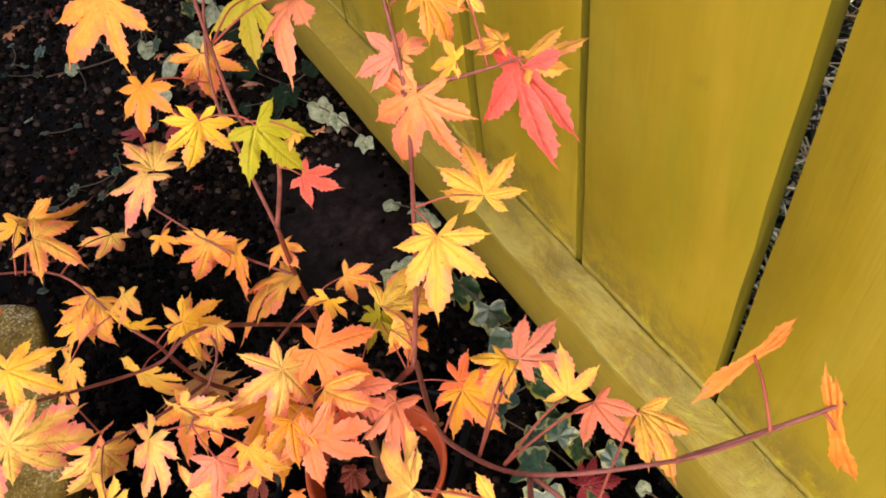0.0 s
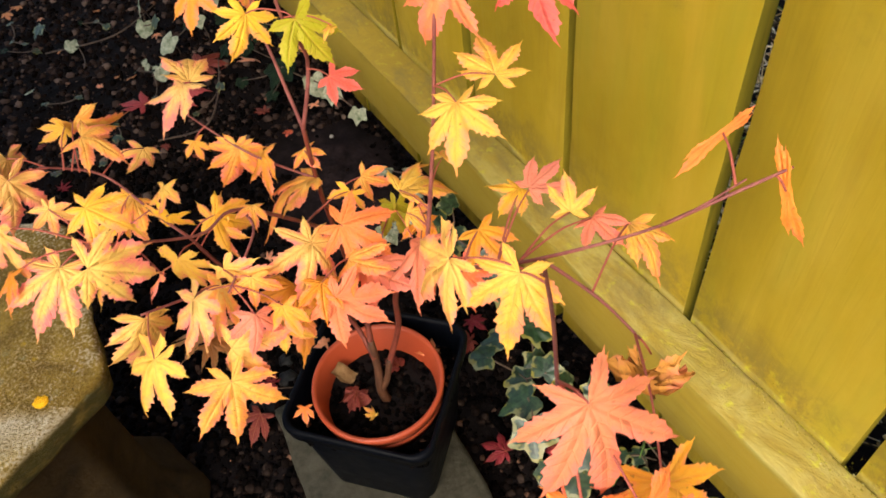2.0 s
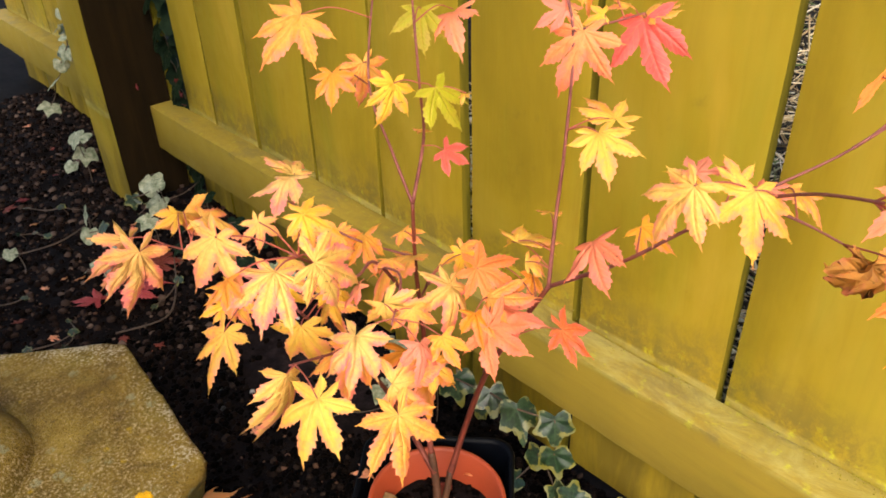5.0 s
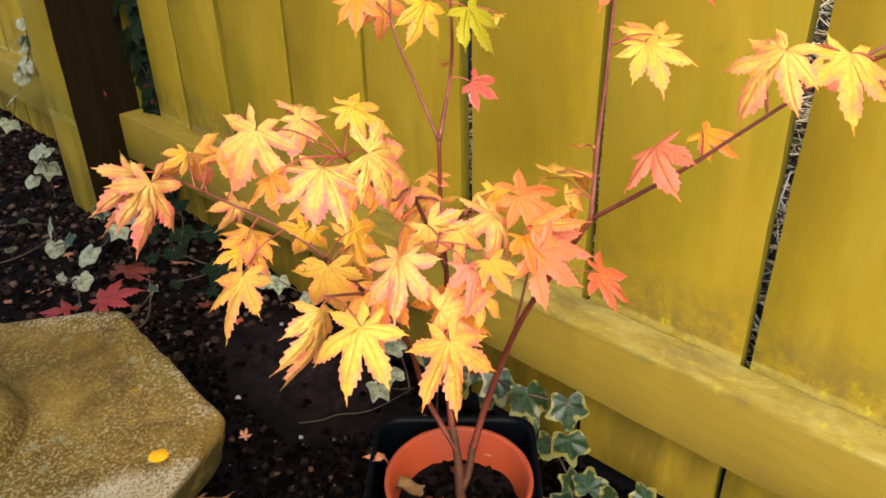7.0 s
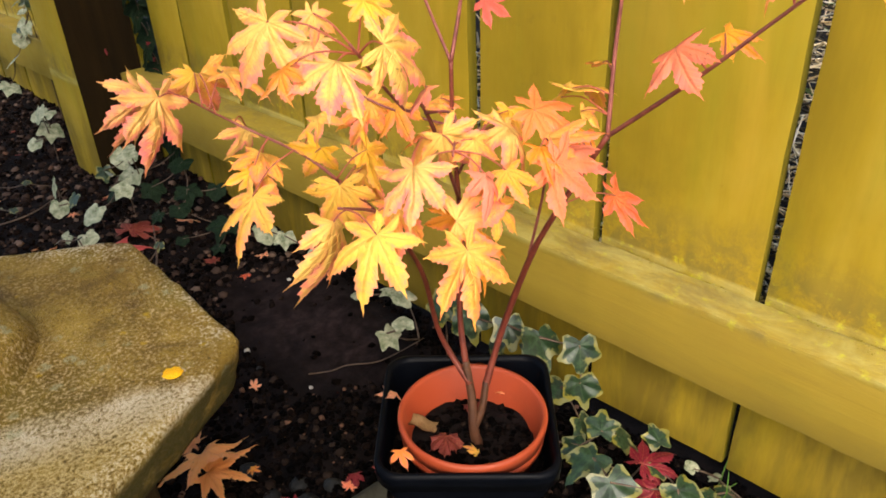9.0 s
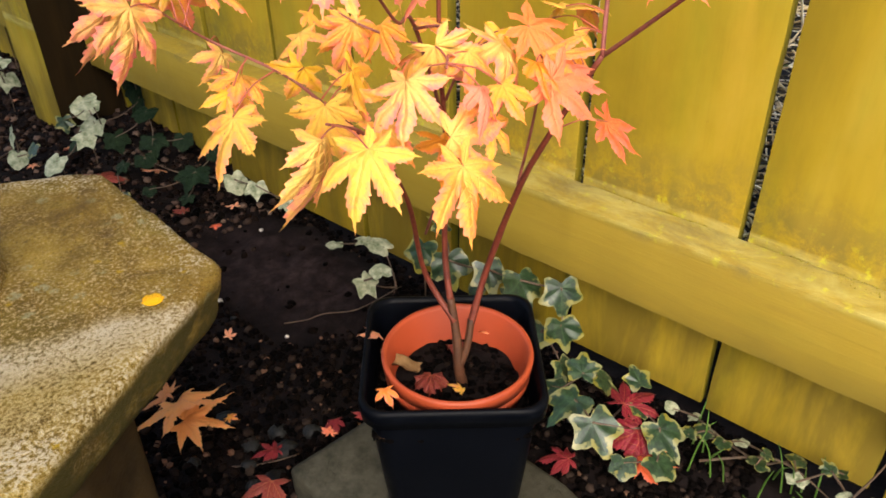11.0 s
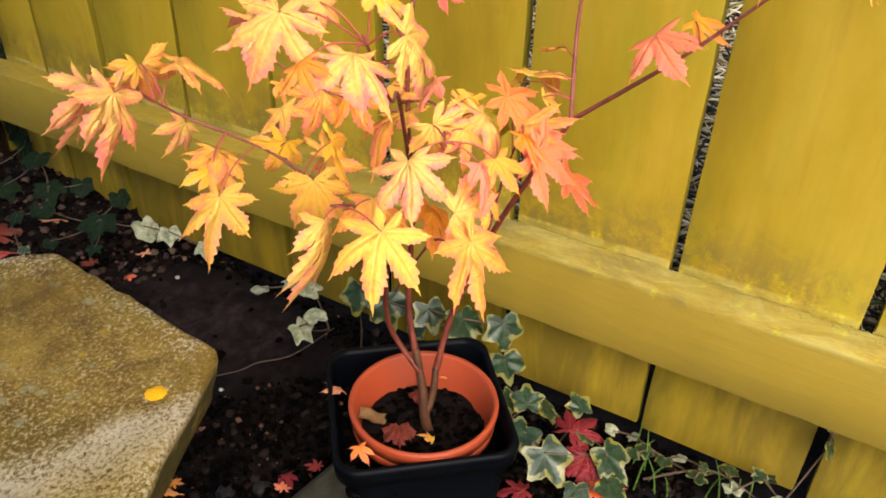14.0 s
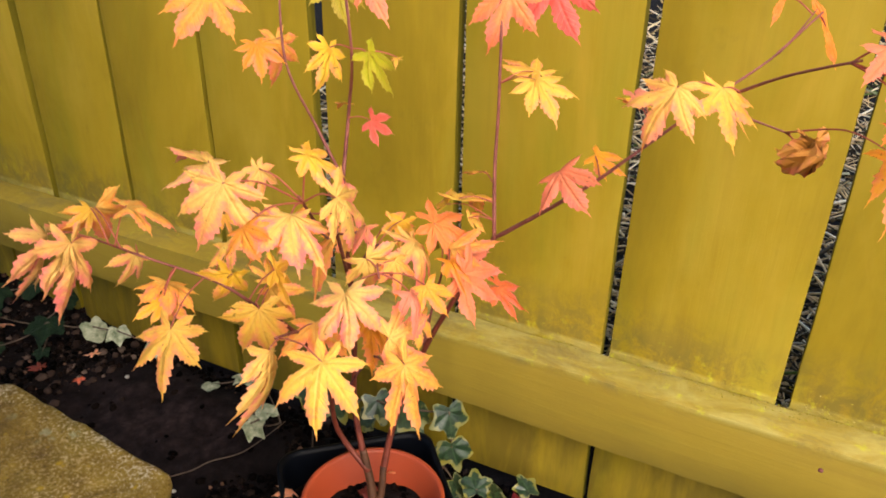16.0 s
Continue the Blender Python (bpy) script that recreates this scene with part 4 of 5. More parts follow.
leaf("d", "y", (0.116, 0.160, 0.462), (0.44, 0.58, 0.68), (-0.38, -0.57, 0.73), 0.0151)
leaf("d", "k", (0.122, 0.154, 0.460), (-0.13, -0.97, 0.20), (-0.20, 0.22, 0.95), 0.0160)
leaf("n", "o", (0.132, 0.145, 0.459), (-0.02, -1.00, -0.09), (0.02, -0.09, 1.00), 0.0226)
leaf("d", "x", (0.054, 0.054, 0.487), (0.20, -0.72, -0.67), (-0.06, -0.69, 0.72), 0.0272)
leaf("h", "x", (0.142, 0.122, 0.514), (-0.90, 0.05, -0.38), (-0.35, -0.50, 0.75), 0.0190)
leaf("h", "x", (0.150, 0.101, 0.501), (-0.03, -0.45, -0.80), (-0.75, -0.45, 0.35), 0.0235)
leaf("q", "c", (0.103, 0.100, 0.453), (-0.30, -0.20, -0.90), (-0.60, -0.60, 0.50), 0.0330)
leaf("a", "y", (0.063, 0.339, 0.479), (-0.46, -0.25, -0.85), (-0.10, -0.94, 0.33), 0.0246)
leaf("d", "g", (0.082, 0.327, 0.474), (0.24, -0.61, -0.76), (-0.04, -0.78, 0.62), 0.0275)
leaf("a", "o", (0.080, 0.389, 0.475), (-0.08, -0.18, -0.98), (-0.31, -0.93, 0.20), 0.0269)
leaf("a", "o", (0.050, 0.379, 0.479), (-0.46, -0.68, -0.57), (-0.36, -0.44, 0.82), 0.0214)
leaf("a", "o", (0.055, 0.412, 0.505), (-0.85, -0.17, -0.50), (-0.37, -0.48, 0.80), 0.0369)
leaf("d", "g", (0.105, 0.362, 0.507), (-0.60, -0.50, -0.63), (-0.48, -0.40, 0.78), 0.0260)
leaf("n", "k", (0.122, 0.353, 0.505), (-0.74, -0.67, -0.04), (-0.34, 0.31, 0.89), 0.0348)
leaf("d", "k", (0.129, 0.275, 0.517), (-0.80, 0.57, -0.20), (-0.48, -0.39, 0.79), 0.0174)
leaf("n", "k", (0.130, 0.275, 0.517), (0.95, 0.15, 0.28), (-0.19, -0.43, 0.88), 0.0139)
leaf("a", "k", (0.129, 0.263, 0.508), (-0.44, -0.04, -0.90), (-0.80, -0.43, 0.41), 0.0342)
leaf("d", "z", (0.165, 0.250, 0.509), (-0.33, -0.43, -0.84), (-0.90, -0.12, 0.41), 0.0363)
leaf("d", "y", (0.167, 0.250, 0.510), (0.81, -0.38, 0.45), (-0.38, 0.26, 0.89), 0.0211)
leaf("d", "o", (0.163, 0.259, 0.515), (-0.74, 0.63, 0.24), (0.14, -0.20, 0.97), 0.0134)
leaf("d", "y", (0.146, 0.263, 0.513), (-0.53, 0.82, -0.21), (-0.62, -0.21, 0.75), 0.0125)
leaf("n", "o", (0.148, 0.284, 0.530), (0.15, -0.72, -0.68), (-0.10, -0.69, 0.71), 0.0225)
leaf("d", "y", (0.160, 0.277, 0.528), (0.72, -0.69, 0.07), (-0.26, -0.17, 0.95), 0.0138)
leaf("d", "p", (0.031, 0.411, 0.407), (-0.90, -0.41, -0.16), (-0.21, 0.07, 0.97), 0.0309)
leaf("n", "p", (0.035, 0.411, 0.409), (0.33, 0.92, 0.22), (0.44, -0.36, 0.82), 0.0330)
leaf("a", "o", (0.039, 0.379, 0.376), (-0.25, -0.10, -0.96), (-0.45, -0.87, 0.20), 0.0287)
leaf("d", "o", (0.053, 0.366, 0.374), (-0.59, -0.61, -0.52), (-0.74, 0.17, 0.65), 0.0272)
leaf("d", "o", (0.073, 0.353, 0.374), (-0.07, -0.99, 0.11), (-0.16, 0.12, 0.98), 0.0170)
leaf("d", "y", (0.079, 0.303, 0.377), (-0.39, 0.01, -0.92), (-0.65, -0.71, 0.27), 0.0187)
leaf("d", "y", (0.021, 0.390, 0.384), (-0.07, -0.59, -0.80), (0.21, -0.80, 0.57), 0.0128)
leaf("n", "o", (0.073, 0.340, 0.364), (-0.99, 0.08, -0.07), (-0.04, 0.39, 0.92), 0.0450)
leaf("n", "y", (0.106, 0.288, 0.380), (0.77, 0.62, 0.14), (-0.55, 0.54, 0.64), 0.0190)
leaf("e", "g", (0.095, 0.282, 0.369), (-0.51, 0.34, -0.79), (-0.86, -0.29, 0.42), 0.0206)
leaf("d", "o", (0.105, 0.270, 0.364), (-0.44, -0.44, -0.78), (-0.03, -0.87, 0.50), 0.0179)
leaf("d", "y", (0.124, 0.274, 0.398), (0.65, 0.73, -0.20), (0.22, 0.08, 0.97), 0.0137)
leaf("d", "g", (0.097, 0.286, 0.369), (-0.00, -0.59, -0.81), (0.31, -0.77, 0.56), 0.0227)
leaf("n", "y", (0.096, 0.316, 0.470), (-0.92, -0.39, -0.00), (-0.05, 0.12, 0.99), 0.0084)
leaf("n", "y", (0.091, 0.347, 0.439), (0.39, 0.92, 0.03), (0.22, -0.12, 0.97), 0.0125)
leaf("c", "y", (0.142, 0.247, 0.460), (0.35, 0.75, 0.30), (-0.20, -0.45, 0.85), 0.0260)
leaf("d", "y", (0.010, 0.347, 0.364), (0.66, -0.26, -0.70), (0.27, -0.79, 0.55), 0.0273)
leaf("d", "o", (-0.005, 0.309, 0.349), (-0.73, -0.48, -0.49), (-0.44, -0.23, 0.87), 0.0299)
leaf("a", "o", (0.041, 0.377, 0.376), (-0.57, -0.26, -0.78), (-0.24, -0.85, 0.46), 0.0276)
leaf("d", "o", (0.015, 0.253, 0.378), (-0.19, -0.76, -0.62), (-0.45, -0.50, 0.74), 0.0185)
leaf("d", "o", (0.093, 0.320, 0.366), (0.55, -0.60, -0.20), (-0.25, -0.50, 0.83), 0.0180)
leaf("n", "y", (-0.034, 0.390, 0.356), (0.10, -0.80, -0.30), (-0.30, -0.40, 0.85), 0.0200)
leaf("d", "y", (-0.038, 0.385, 0.357), (-0.80, 0.20, 0.10), (-0.20, -0.50, 0.85), 0.0160)


# ---- fallen leaves ----
def fallen(shape, colour, at, turn, tilt, size, label, group="fallen leaves"):
    ob = place("fallen_leaf", SHAPES[shape], LEAF)
    ob.color = COLOURS[colour]
    ob.matrix_basis = pose(*at, tilt, tilt * 0.4, turn) @ Matrix.Scale(size, 4)
    return tagged(ob, label, "leaf", group)


COLOURS["m"] = (0.22, 0.010, 0.022, 0.04)
COLOURS["v"] = (0.42, 0.05, 0.055, 0.12)
COLOURS["w"] = (0.20, 0.030, 0.020, 0.08)
COLOURS["t"] = (1.0, 0.44, 0.24, 0.25)
COLOURS["l"] = (1.0, 0.42, 0.12, 0.2)
DEEP, BROWN, RUST = "deep crimson fallen maple leaf on damp soil", "large curled brown-orange fallen leaf on soil", "small rust-red fallen maple leaf on soil"
fallen("s", "l", (-0.034, 0.566, 0.020), 155, 28, 0.070, BROWN)
fallen("s", "l", (-0.040, 0.548, 0.014), 215, 14, 0.056, BROWN)
fallen("s", "b", (-0.028, 0.590, 0.012), 30, -10, 0.034, BROWN)
fallen("c", "o", (-0.006, 0.534, 0.001), 200, 8, 0.011, RUST)
fallen("c", "m", (-0.003, 0.468, 0.004), 60, 14, 0.022, DEEP)
fallen("d", "m", (0.053, 0.456, 0.003), 140, 12, 0.017, DEEP)
fallen("c", "v", (0.075, 0.438, 0.003), 20, 16, 0.014, DEEP)
fallen("d", "w", (-0.028, 0.442, 0.006), 120, -12, 0.034, DEEP)
fallen("c", "k", (0.040, 0.448, 0.002), 320, 10, 0.014, RUST)
fallen("b", "m", (0.208, 0.258, 0.032), 250, 14, 0.042, DEEP)
fallen("u", "m", (0.198, 0.236, 0.024), 110, -18, 0.036, DEEP)
fallen("d", "r", (0.178, 0.222, 0.010), 200, 22, 0.030, "orange-red fallen leaf curled among ivy")
fallen("b", "m", (0.150, 0.272, 0.004), 30, 8, 0.030, DEEP)
fallen("c", "w", (0.190, 0.392, 0.006), 80, 10, 0.026, DEEP)
fallen("c", "m", (0.205, 0.415, 0.004), 190, 6, 0.022, DEEP)
fallen("b", "w", (0.120, 1.000, 0.030), 300, 10, 0.055, DEEP)
fallen("a", "v", (0.062, 0.950, 0.032), 250, 22, 0.060, DEEP)
fallen("d", "v", (0.028, 0.960, 0.030), 40, 14, 0.042, DEEP)
fallen("d", "t", (0.192, 0.955, 0.030), 100, 40, 0.030, "pale pink-brown fallen leaf on soil")
fallen("c", "w", (0.160, 0.850, 0.022), 20, 10, 0.018, RUST)
fallen("c", "r", (0.172, 0.800, 0.016), 130, 14, 0.014, RUST)
fallen("d", "t", (0.060, 0.625, 0.003), 300, 35, 0.012, RUST)
rnd = random.Random(11)
for k in range(46):
    x, y = rnd.uniform(-0.28, 0.24), rnd.uniform(0.75, 1.75)
    fallen(rnd.choice("cdbs"), rnd.choice("wwmtbb"), (x, y, soil_height(x, y) + 0.006), rnd.uniform(0, 360), rnd.uniform(-20, 20), rnd.uniform(0.008, 0.022), RUST)
fallen("d", "x", (0.007, 0.336, 0.149), 150, -8, 0.015, "orange-red fallen leaf resting inside the black pot")
fallen("d", "t", (0.049, 0.384, 0.142), 60, 34, 0.018, "pale tan fallen leaf resting inside the black pot")
fallen("u", "w", (0.050, 0.334, 0.132), 120, 10, 0.020, "dull red fallen leaf on the potting soil")
fallen("n", "y", (0.050, 0.304, 0.134), 20, 40, 0.013, "small yellow leaf standing in the potting soil")
fallen("u", "w", (0.090, 0.338, 0.129), 20, 18, 0.014, "brown fallen leaf on the potting soil")
fallen("d", "b", (0.120, 0.330, 0.130), 20, 18, 0.018, "brown fallen leaf resting inside the black pot")


CAUGHT = "tiny dull red leaf caught on the fence post"
fallen("c", "v", (0.232, 1.196, 0.213), 40, 88, 0.009, CAUGHT)
fallen("c", "v", (0.279, 1.150, 0.200), 10, 70, 0.010, CAUGHT)
fallen("c", "m", (0.280, 1.142, 0.186), 70, 40, 0.010, CAUGHT)
fallen("c", "m", (0.281, 1.154, 0.222), 130, 75, 0.008, CAUGHT)


def scrap(at, turn, size, label):
    verts, faces = [], []
    for j in range(6):
        for i in range(6):
            x, y = i / 5 - 0.5, j / 5 - 0.5
            verts.append((size * (x + 0.12 * noise.noise((x * 3, y * 3, turn))), size * 1.4 * (y + 0.12 * noise.noise((x * 3, y * 3, turn + 4))), size * (0.5 * x * x + 0.3 * noise.noise((x * 2, y * 2, turn)))))
    for j in range(5):
        for i in range(5):
            faces.append((j * 6 + i, j * 6 + i + 1, j * 6 + i + 7, j * 6 + i + 6))
    ob = place("leaf_scrap", mesh_of("leaf_scrap", verts, faces), CHIP)
    ob.matrix_basis = pose(*at, 15, 10, turn)
    return tagged(ob, label, "leaf", "fallen leaves")


scrap((0.048, 0.356, 0.130), 30, 0.014, "dry tan scrap of leaf on the potting soil")


# ---- ivy ----
def ivy_mesh(seed, lobes):
    rnd2 = random.Random(seed)
    out = []
    for a, r in lobes:
        out.append((a, r * rnd2.uniform(0.92, 1.08)))
    ring = [(-a, r * rnd2.uniform(0.94, 1.06)) for a, r in out[::-1] if a not in (0, 180)] + out
    verts, uvs, faces = [(0, 0, 0)], [(0, 0)], []
    rings = (0.35, 0.65, 0.86, 1.0)
    m = len(ring)
    for sc in rings:
        for a, r in ring:
            x, y = -math.sin(radians(a)) * r * sc, math.cos(radians(a)) * r * sc
            crease = abs(math.sin(radians(a * 3.3)))
            verts.append((x, y, -0.16 * (x * x + y * y) + 0.05 * sc * crease + 0.05 * noise.noise((x * 3, y * 3, seed))))
            uvs.append((min(abs(((a + 27) % 54) - 27) / 27, 1) * sc, sc))
    for k in range(m):
        faces.append((0, 1 + k, 1 + (k + 1) % m))
    for q in range(len(rings) - 1):
        for k in range(m):
            a, c = 1 + q * m + k, 1 + q * m + (k + 1) % m
            faces.append((a, a + m, c + m, c))
    return mesh_of("ivy_blade", verts, faces, uvs)


LOBES = [(0, 1.0), (8, 0.86), (17, 0.70), (27, 0.66), (38, 0.69), (48, 0.76), (55, 0.80), (63, 0.74), (76, 0.62), (92, 0.58), (108, 0.52), (122, 0.58), (136, 0.48), (155, 0.30), (172, 0.16)]
SOFT = [(0, 0.8), (12, 0.74), (25, 0.66), (38, 0.64), (55, 0.68), (75, 0.6), (95, 0.56), (118, 0.58), (138, 0.5), (158, 0.34), (172, 0.2)]
IVIES = [ivy_mesh(1, LOBES), ivy_mesh(2, LOBES), ivy_mesh(3, SOFT)]
PALES = [ivy_mesh(4, LOBES), ivy_mesh(5, SOFT)]
DARKS = [ivy_mesh(6, LOBES), ivy_mesh(7, SOFT)]


class Ivy:
    def __init__(self, root, label):
        self.root = thing("ivy_plant", root, label, "ivy", "ivy plants")
        self.ends = [Vector(root)]

    def leaf(self, x, y, z, size, turn, tilt, roll=0, pale=False, seed=0, dim=False):
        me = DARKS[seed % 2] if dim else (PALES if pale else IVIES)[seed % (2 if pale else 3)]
        ob = place("leaf", me, SHADED_IVY if dim else FROST if pale else IVY, self.root, "pale leaf back" if pale else "")
        ob.matrix_parent_inverse = self.root.matrix_world.inverted()
        ob.matrix_basis = pose(x, y, z, 0, 0, turn) @ pose(0, 0, 0, tilt, roll, 0) @ Matrix.Scale(size, 4)
        hub = Vector((x, y, z))
        near = min(self.ends, key=lambda p: (p - hub).length)
        if (near - hub).length > 0.075:
            near = Vector((x + 0.008, y + 0.010, min(z, soil_height(x, y)) - 0.004))
        mid = near.lerp(hub, 0.5) + Vector((0.003, 0, -0.3 * (near - hub).length * 0.3))
        v3, f3 = tube([near, mid, hub], [0.0011, 0.0009, 0.0007], 6)
        st = place("stem", mesh_of("stem", v3, f3), IVYSTEM, self.root)
        st.matrix_parent_inverse = self.root.matrix_world.inverted()
        self.ends.append(hub)
        return self


# facing: tilt lifts the tip (positive) or lets it hang (negative); turn is the way the tip points, from +y
VAR = "variegated green ivy with cream leaf edges "
a = Ivy((0.255, 0.44, -0.01), VAR + "by the fence foot")
a.leaf(0.222, 0.500, 0.083, 0.030, 100, -60, 0, seed=0).leaf(0.222, 0.466, 0.082, 0.032, 135, -65, 10, seed=1).leaf(0.232, 0.480, 0.108, 0.020, 20, 40, seed=1)
a.leaf(0.226, 0.420, 0.090, 0.028, 150, -50, seed=0).leaf(0.222, 0.380, 0.098, 0.034, 160, -38, -12, seed=1).leaf(0.236, 0.345, 0.098, 0.030, 140, -66, seed=0)
a.leaf(0.230, 0.338, 0.062, 0.028, 125, -70, 14, seed=1).leaf(0.236, 0.362, 0.040, 0.024, 105, -55, seed=2).leaf(0.226, 0.332, 0.022, 0.020, 175, -45, seed=0).leaf(0.230, 0.435, 0.060, 0.022, 75, -60, seed=2)
a.leaf(0.240, 0.400, 0.065, 0.026, 165, -62, seed=0).leaf(0.214, 0.372, 0.012, 0.024, 55, -20, seed=1)
a = Ivy((0.225, 0.275, -0.012), VAR + "creeping over damp soil")
a.leaf(0.207, 0.318, 0.014, 0.026, 60, -12, seed=0).leaf(0.193, 0.296, 0.024, 0.032, 75, -18, seed=1).leaf(0.220, 0.306, 0.030, 0.024, 300, 25, seed=0).leaf(0.176, 0.268, 0.028, 0.034, 150, -28, 8, seed=0)
a.leaf(0.206, 0.222, 0.028, 0.030, 160, -25, seed=1).leaf(0.182, 0.210, 0.018, 0.025, 175, -20, seed=2).leaf(0.246, 0.262, 0.026, 0.020, 330, 30, seed=0).leaf(0.190, 0.362, 0.012, 0.026, 50, -10, seed=2)
a.leaf(0.228, 0.292, 0.026, 0.022, 210, -30, seed=1).leaf(0.168, 0.232, 0.012, 0.020, 120, -20, seed=2).leaf(0.215, 0.243, 0.028, 0.016, 20, 20, seed=2)
a = Ivy((0.262, 0.150, -0.012), "small-leaved pale ivy along the fence foot")
for k, (x, y) in enumerate(((0.262, 0.212), (0.246, 0.196), (0.236, 0.178), (0.256, 0.170), (0.250, 0.148), (0.268, 0.128), (0.240, 0.118), (0.262, 0.100), (0.276, 0.092), (0.246, 0.080), (0.268, 0.062), (0.252, 0.042), (0.270, 0.020), (0.240, 0.150), (0.228, 0.205), (0.258, 0.232))):
    a.leaf(x, y, 0.004 + 0.014 * ((k * 7) % 5) / 4, 0.010 + 0.005 * ((k * 3) % 4) / 3, 47 * k, -20 + 13 * (k % 4), pale=k % 3 == 0, seed=k)
a.leaf(0.268, 0.062, 0.075, 0.016, 170, -60, seed=1).leaf(0.266, 0.066, 0.095, 0.014, 20, 40, pale=True)
a = Ivy((0.235, 0.555, 0.0), "pale ivy sprig lying on soil")
a.leaf(0.185, 0.552, 0.038, 0.024, 190, -40, pale=True, seed=0).leaf(0.200, 0.540, 0.045, 0.020, 330, 10, pale=True, seed=1).leaf(0.252, 0.590, 0.030, 0.026, 20, 20, pale=True, seed=1).leaf(0.262, 0.625, 0.020, 0.020, 80, 10, pale=True).leaf(0.240, 0.660, 0.012, 0.018, 120, 10, pale=True, seed=1)
a = Ivy((0.230, 0.95, 0.01), "dark green ivy with painted-in shade at the fence foot")
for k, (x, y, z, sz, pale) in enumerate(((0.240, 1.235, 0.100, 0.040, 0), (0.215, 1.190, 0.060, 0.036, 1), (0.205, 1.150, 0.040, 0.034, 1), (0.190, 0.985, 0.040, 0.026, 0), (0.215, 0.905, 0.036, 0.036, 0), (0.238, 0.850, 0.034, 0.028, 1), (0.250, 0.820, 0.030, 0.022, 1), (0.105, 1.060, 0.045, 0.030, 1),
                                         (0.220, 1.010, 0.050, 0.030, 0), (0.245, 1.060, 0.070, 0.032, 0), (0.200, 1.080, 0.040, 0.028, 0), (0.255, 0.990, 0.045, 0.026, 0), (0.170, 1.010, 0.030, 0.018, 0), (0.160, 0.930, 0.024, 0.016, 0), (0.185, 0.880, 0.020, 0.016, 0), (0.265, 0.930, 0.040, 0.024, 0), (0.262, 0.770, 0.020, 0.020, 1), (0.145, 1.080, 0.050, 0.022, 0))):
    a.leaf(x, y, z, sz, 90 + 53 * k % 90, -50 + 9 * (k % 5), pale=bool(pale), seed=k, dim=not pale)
# more leaves in the shade-darkened green, to keep the post gap black
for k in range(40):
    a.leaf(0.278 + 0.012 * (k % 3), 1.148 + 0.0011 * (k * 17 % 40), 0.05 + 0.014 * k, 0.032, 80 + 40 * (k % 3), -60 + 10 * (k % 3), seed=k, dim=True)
a = Ivy((0.140, 1.26, 0.015), "white-backed ivy by the fence post")
SPOTS = ((0.096, 1.169, 0.055, 0.026), (0.088, 1.150, 0.030, 0.024), (0.104, 1.126, 0.045, 0.022), (0.072, 1.025, 0.030, 0.024), (0.155, 1.066, 0.060, 0.024), (0.202, 1.132, 0.080, 0.028), (0.172, 1.173, 0.050, 0.022),
         (0.160, 1.340, 0.110, 0.028), (0.172, 1.350, 0.075, 0.030), (0.150, 1.375, 0.050, 0.022), (0.246, 1.518, 0.250, 0.026), (0.236, 1.500, 0.235, 0.022), (0.225, 1.480, 0.215, 0.026), (0.216, 1.499, 0.190, 0.024), (0.240, 1.540, 0.200, 0.026),
         (0.205, 1.530, 0.150, 0.028), (0.190, 1.553, 0.100, 0.030), (0.191, 1.416, 0.080, 0.034), (0.228, 1.455, 0.260, 0.022), (0.232, 1.470, 0.285, 0.020), (0.060, 1.060, 0.024, 0.016), (-0.02, 1.18, 0.03, 0.018), (-0.05, 1.26, 0.03, 0.020), (-0.10, 1.10, 0.03, 0.014))
for k, (x, y, z, sz) in enumerate(SPOTS):
    a.leaf(x, y, z, sz, 70 + 67 * k % 110, -66 + 11 * (k % 6), -20 + 13 * (k % 4), pale=k % 4 != 2, seed=k)
a = Ivy((-0.02, 1.12, 0.02), "low green weeds creeping over soil")
rnd = random.Random(31)
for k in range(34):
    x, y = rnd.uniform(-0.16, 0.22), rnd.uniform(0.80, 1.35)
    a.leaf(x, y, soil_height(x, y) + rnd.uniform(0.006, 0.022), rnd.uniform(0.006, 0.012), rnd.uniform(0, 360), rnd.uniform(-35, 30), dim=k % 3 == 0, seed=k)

# ---- grass, twigs, stones ----
tuft = thing("grass_tuft", (0.225, 0.185, -0.012), "thin green grass tuft growing by the fence", "grass")
rnd = random.Random(5)
for k in range(18):
    x, y = rnd.uniform(0.20, 0.262), rnd.uniform(0.10, 0.225)
    h, dx, dy = rnd.uniform(0.022, 0.05), rnd.uniform(-0.016, 0.016), rnd.uniform(-0.016, 0.016)
    v3, f3 = tube([(x, y, -0.016), (x + dx * 0.4, y + dy * 0.4, -0.014 + h * 0.6), (x + dx, y + dy, -0.014 + h)], [0.0010, 0.0009, 0.0002], 4)
    ob = place("blade", mesh_of("blade", v3, f3), GRASS, tuft)
    ob.matrix_parent_inverse = tuft.matrix_world.inverted()


def twig(points, r, label):
    v3, f3 = tube([(x, y, soil_height(x, y) + z) for x, y, z in points], [r] * (len(points) - 1) + [r * 0.5], 6)
    return tagged(place("fallen_twig", mesh_of("fallen_twig", v3, f3), IVYSTEM), label, "twig", "fallen twigs")


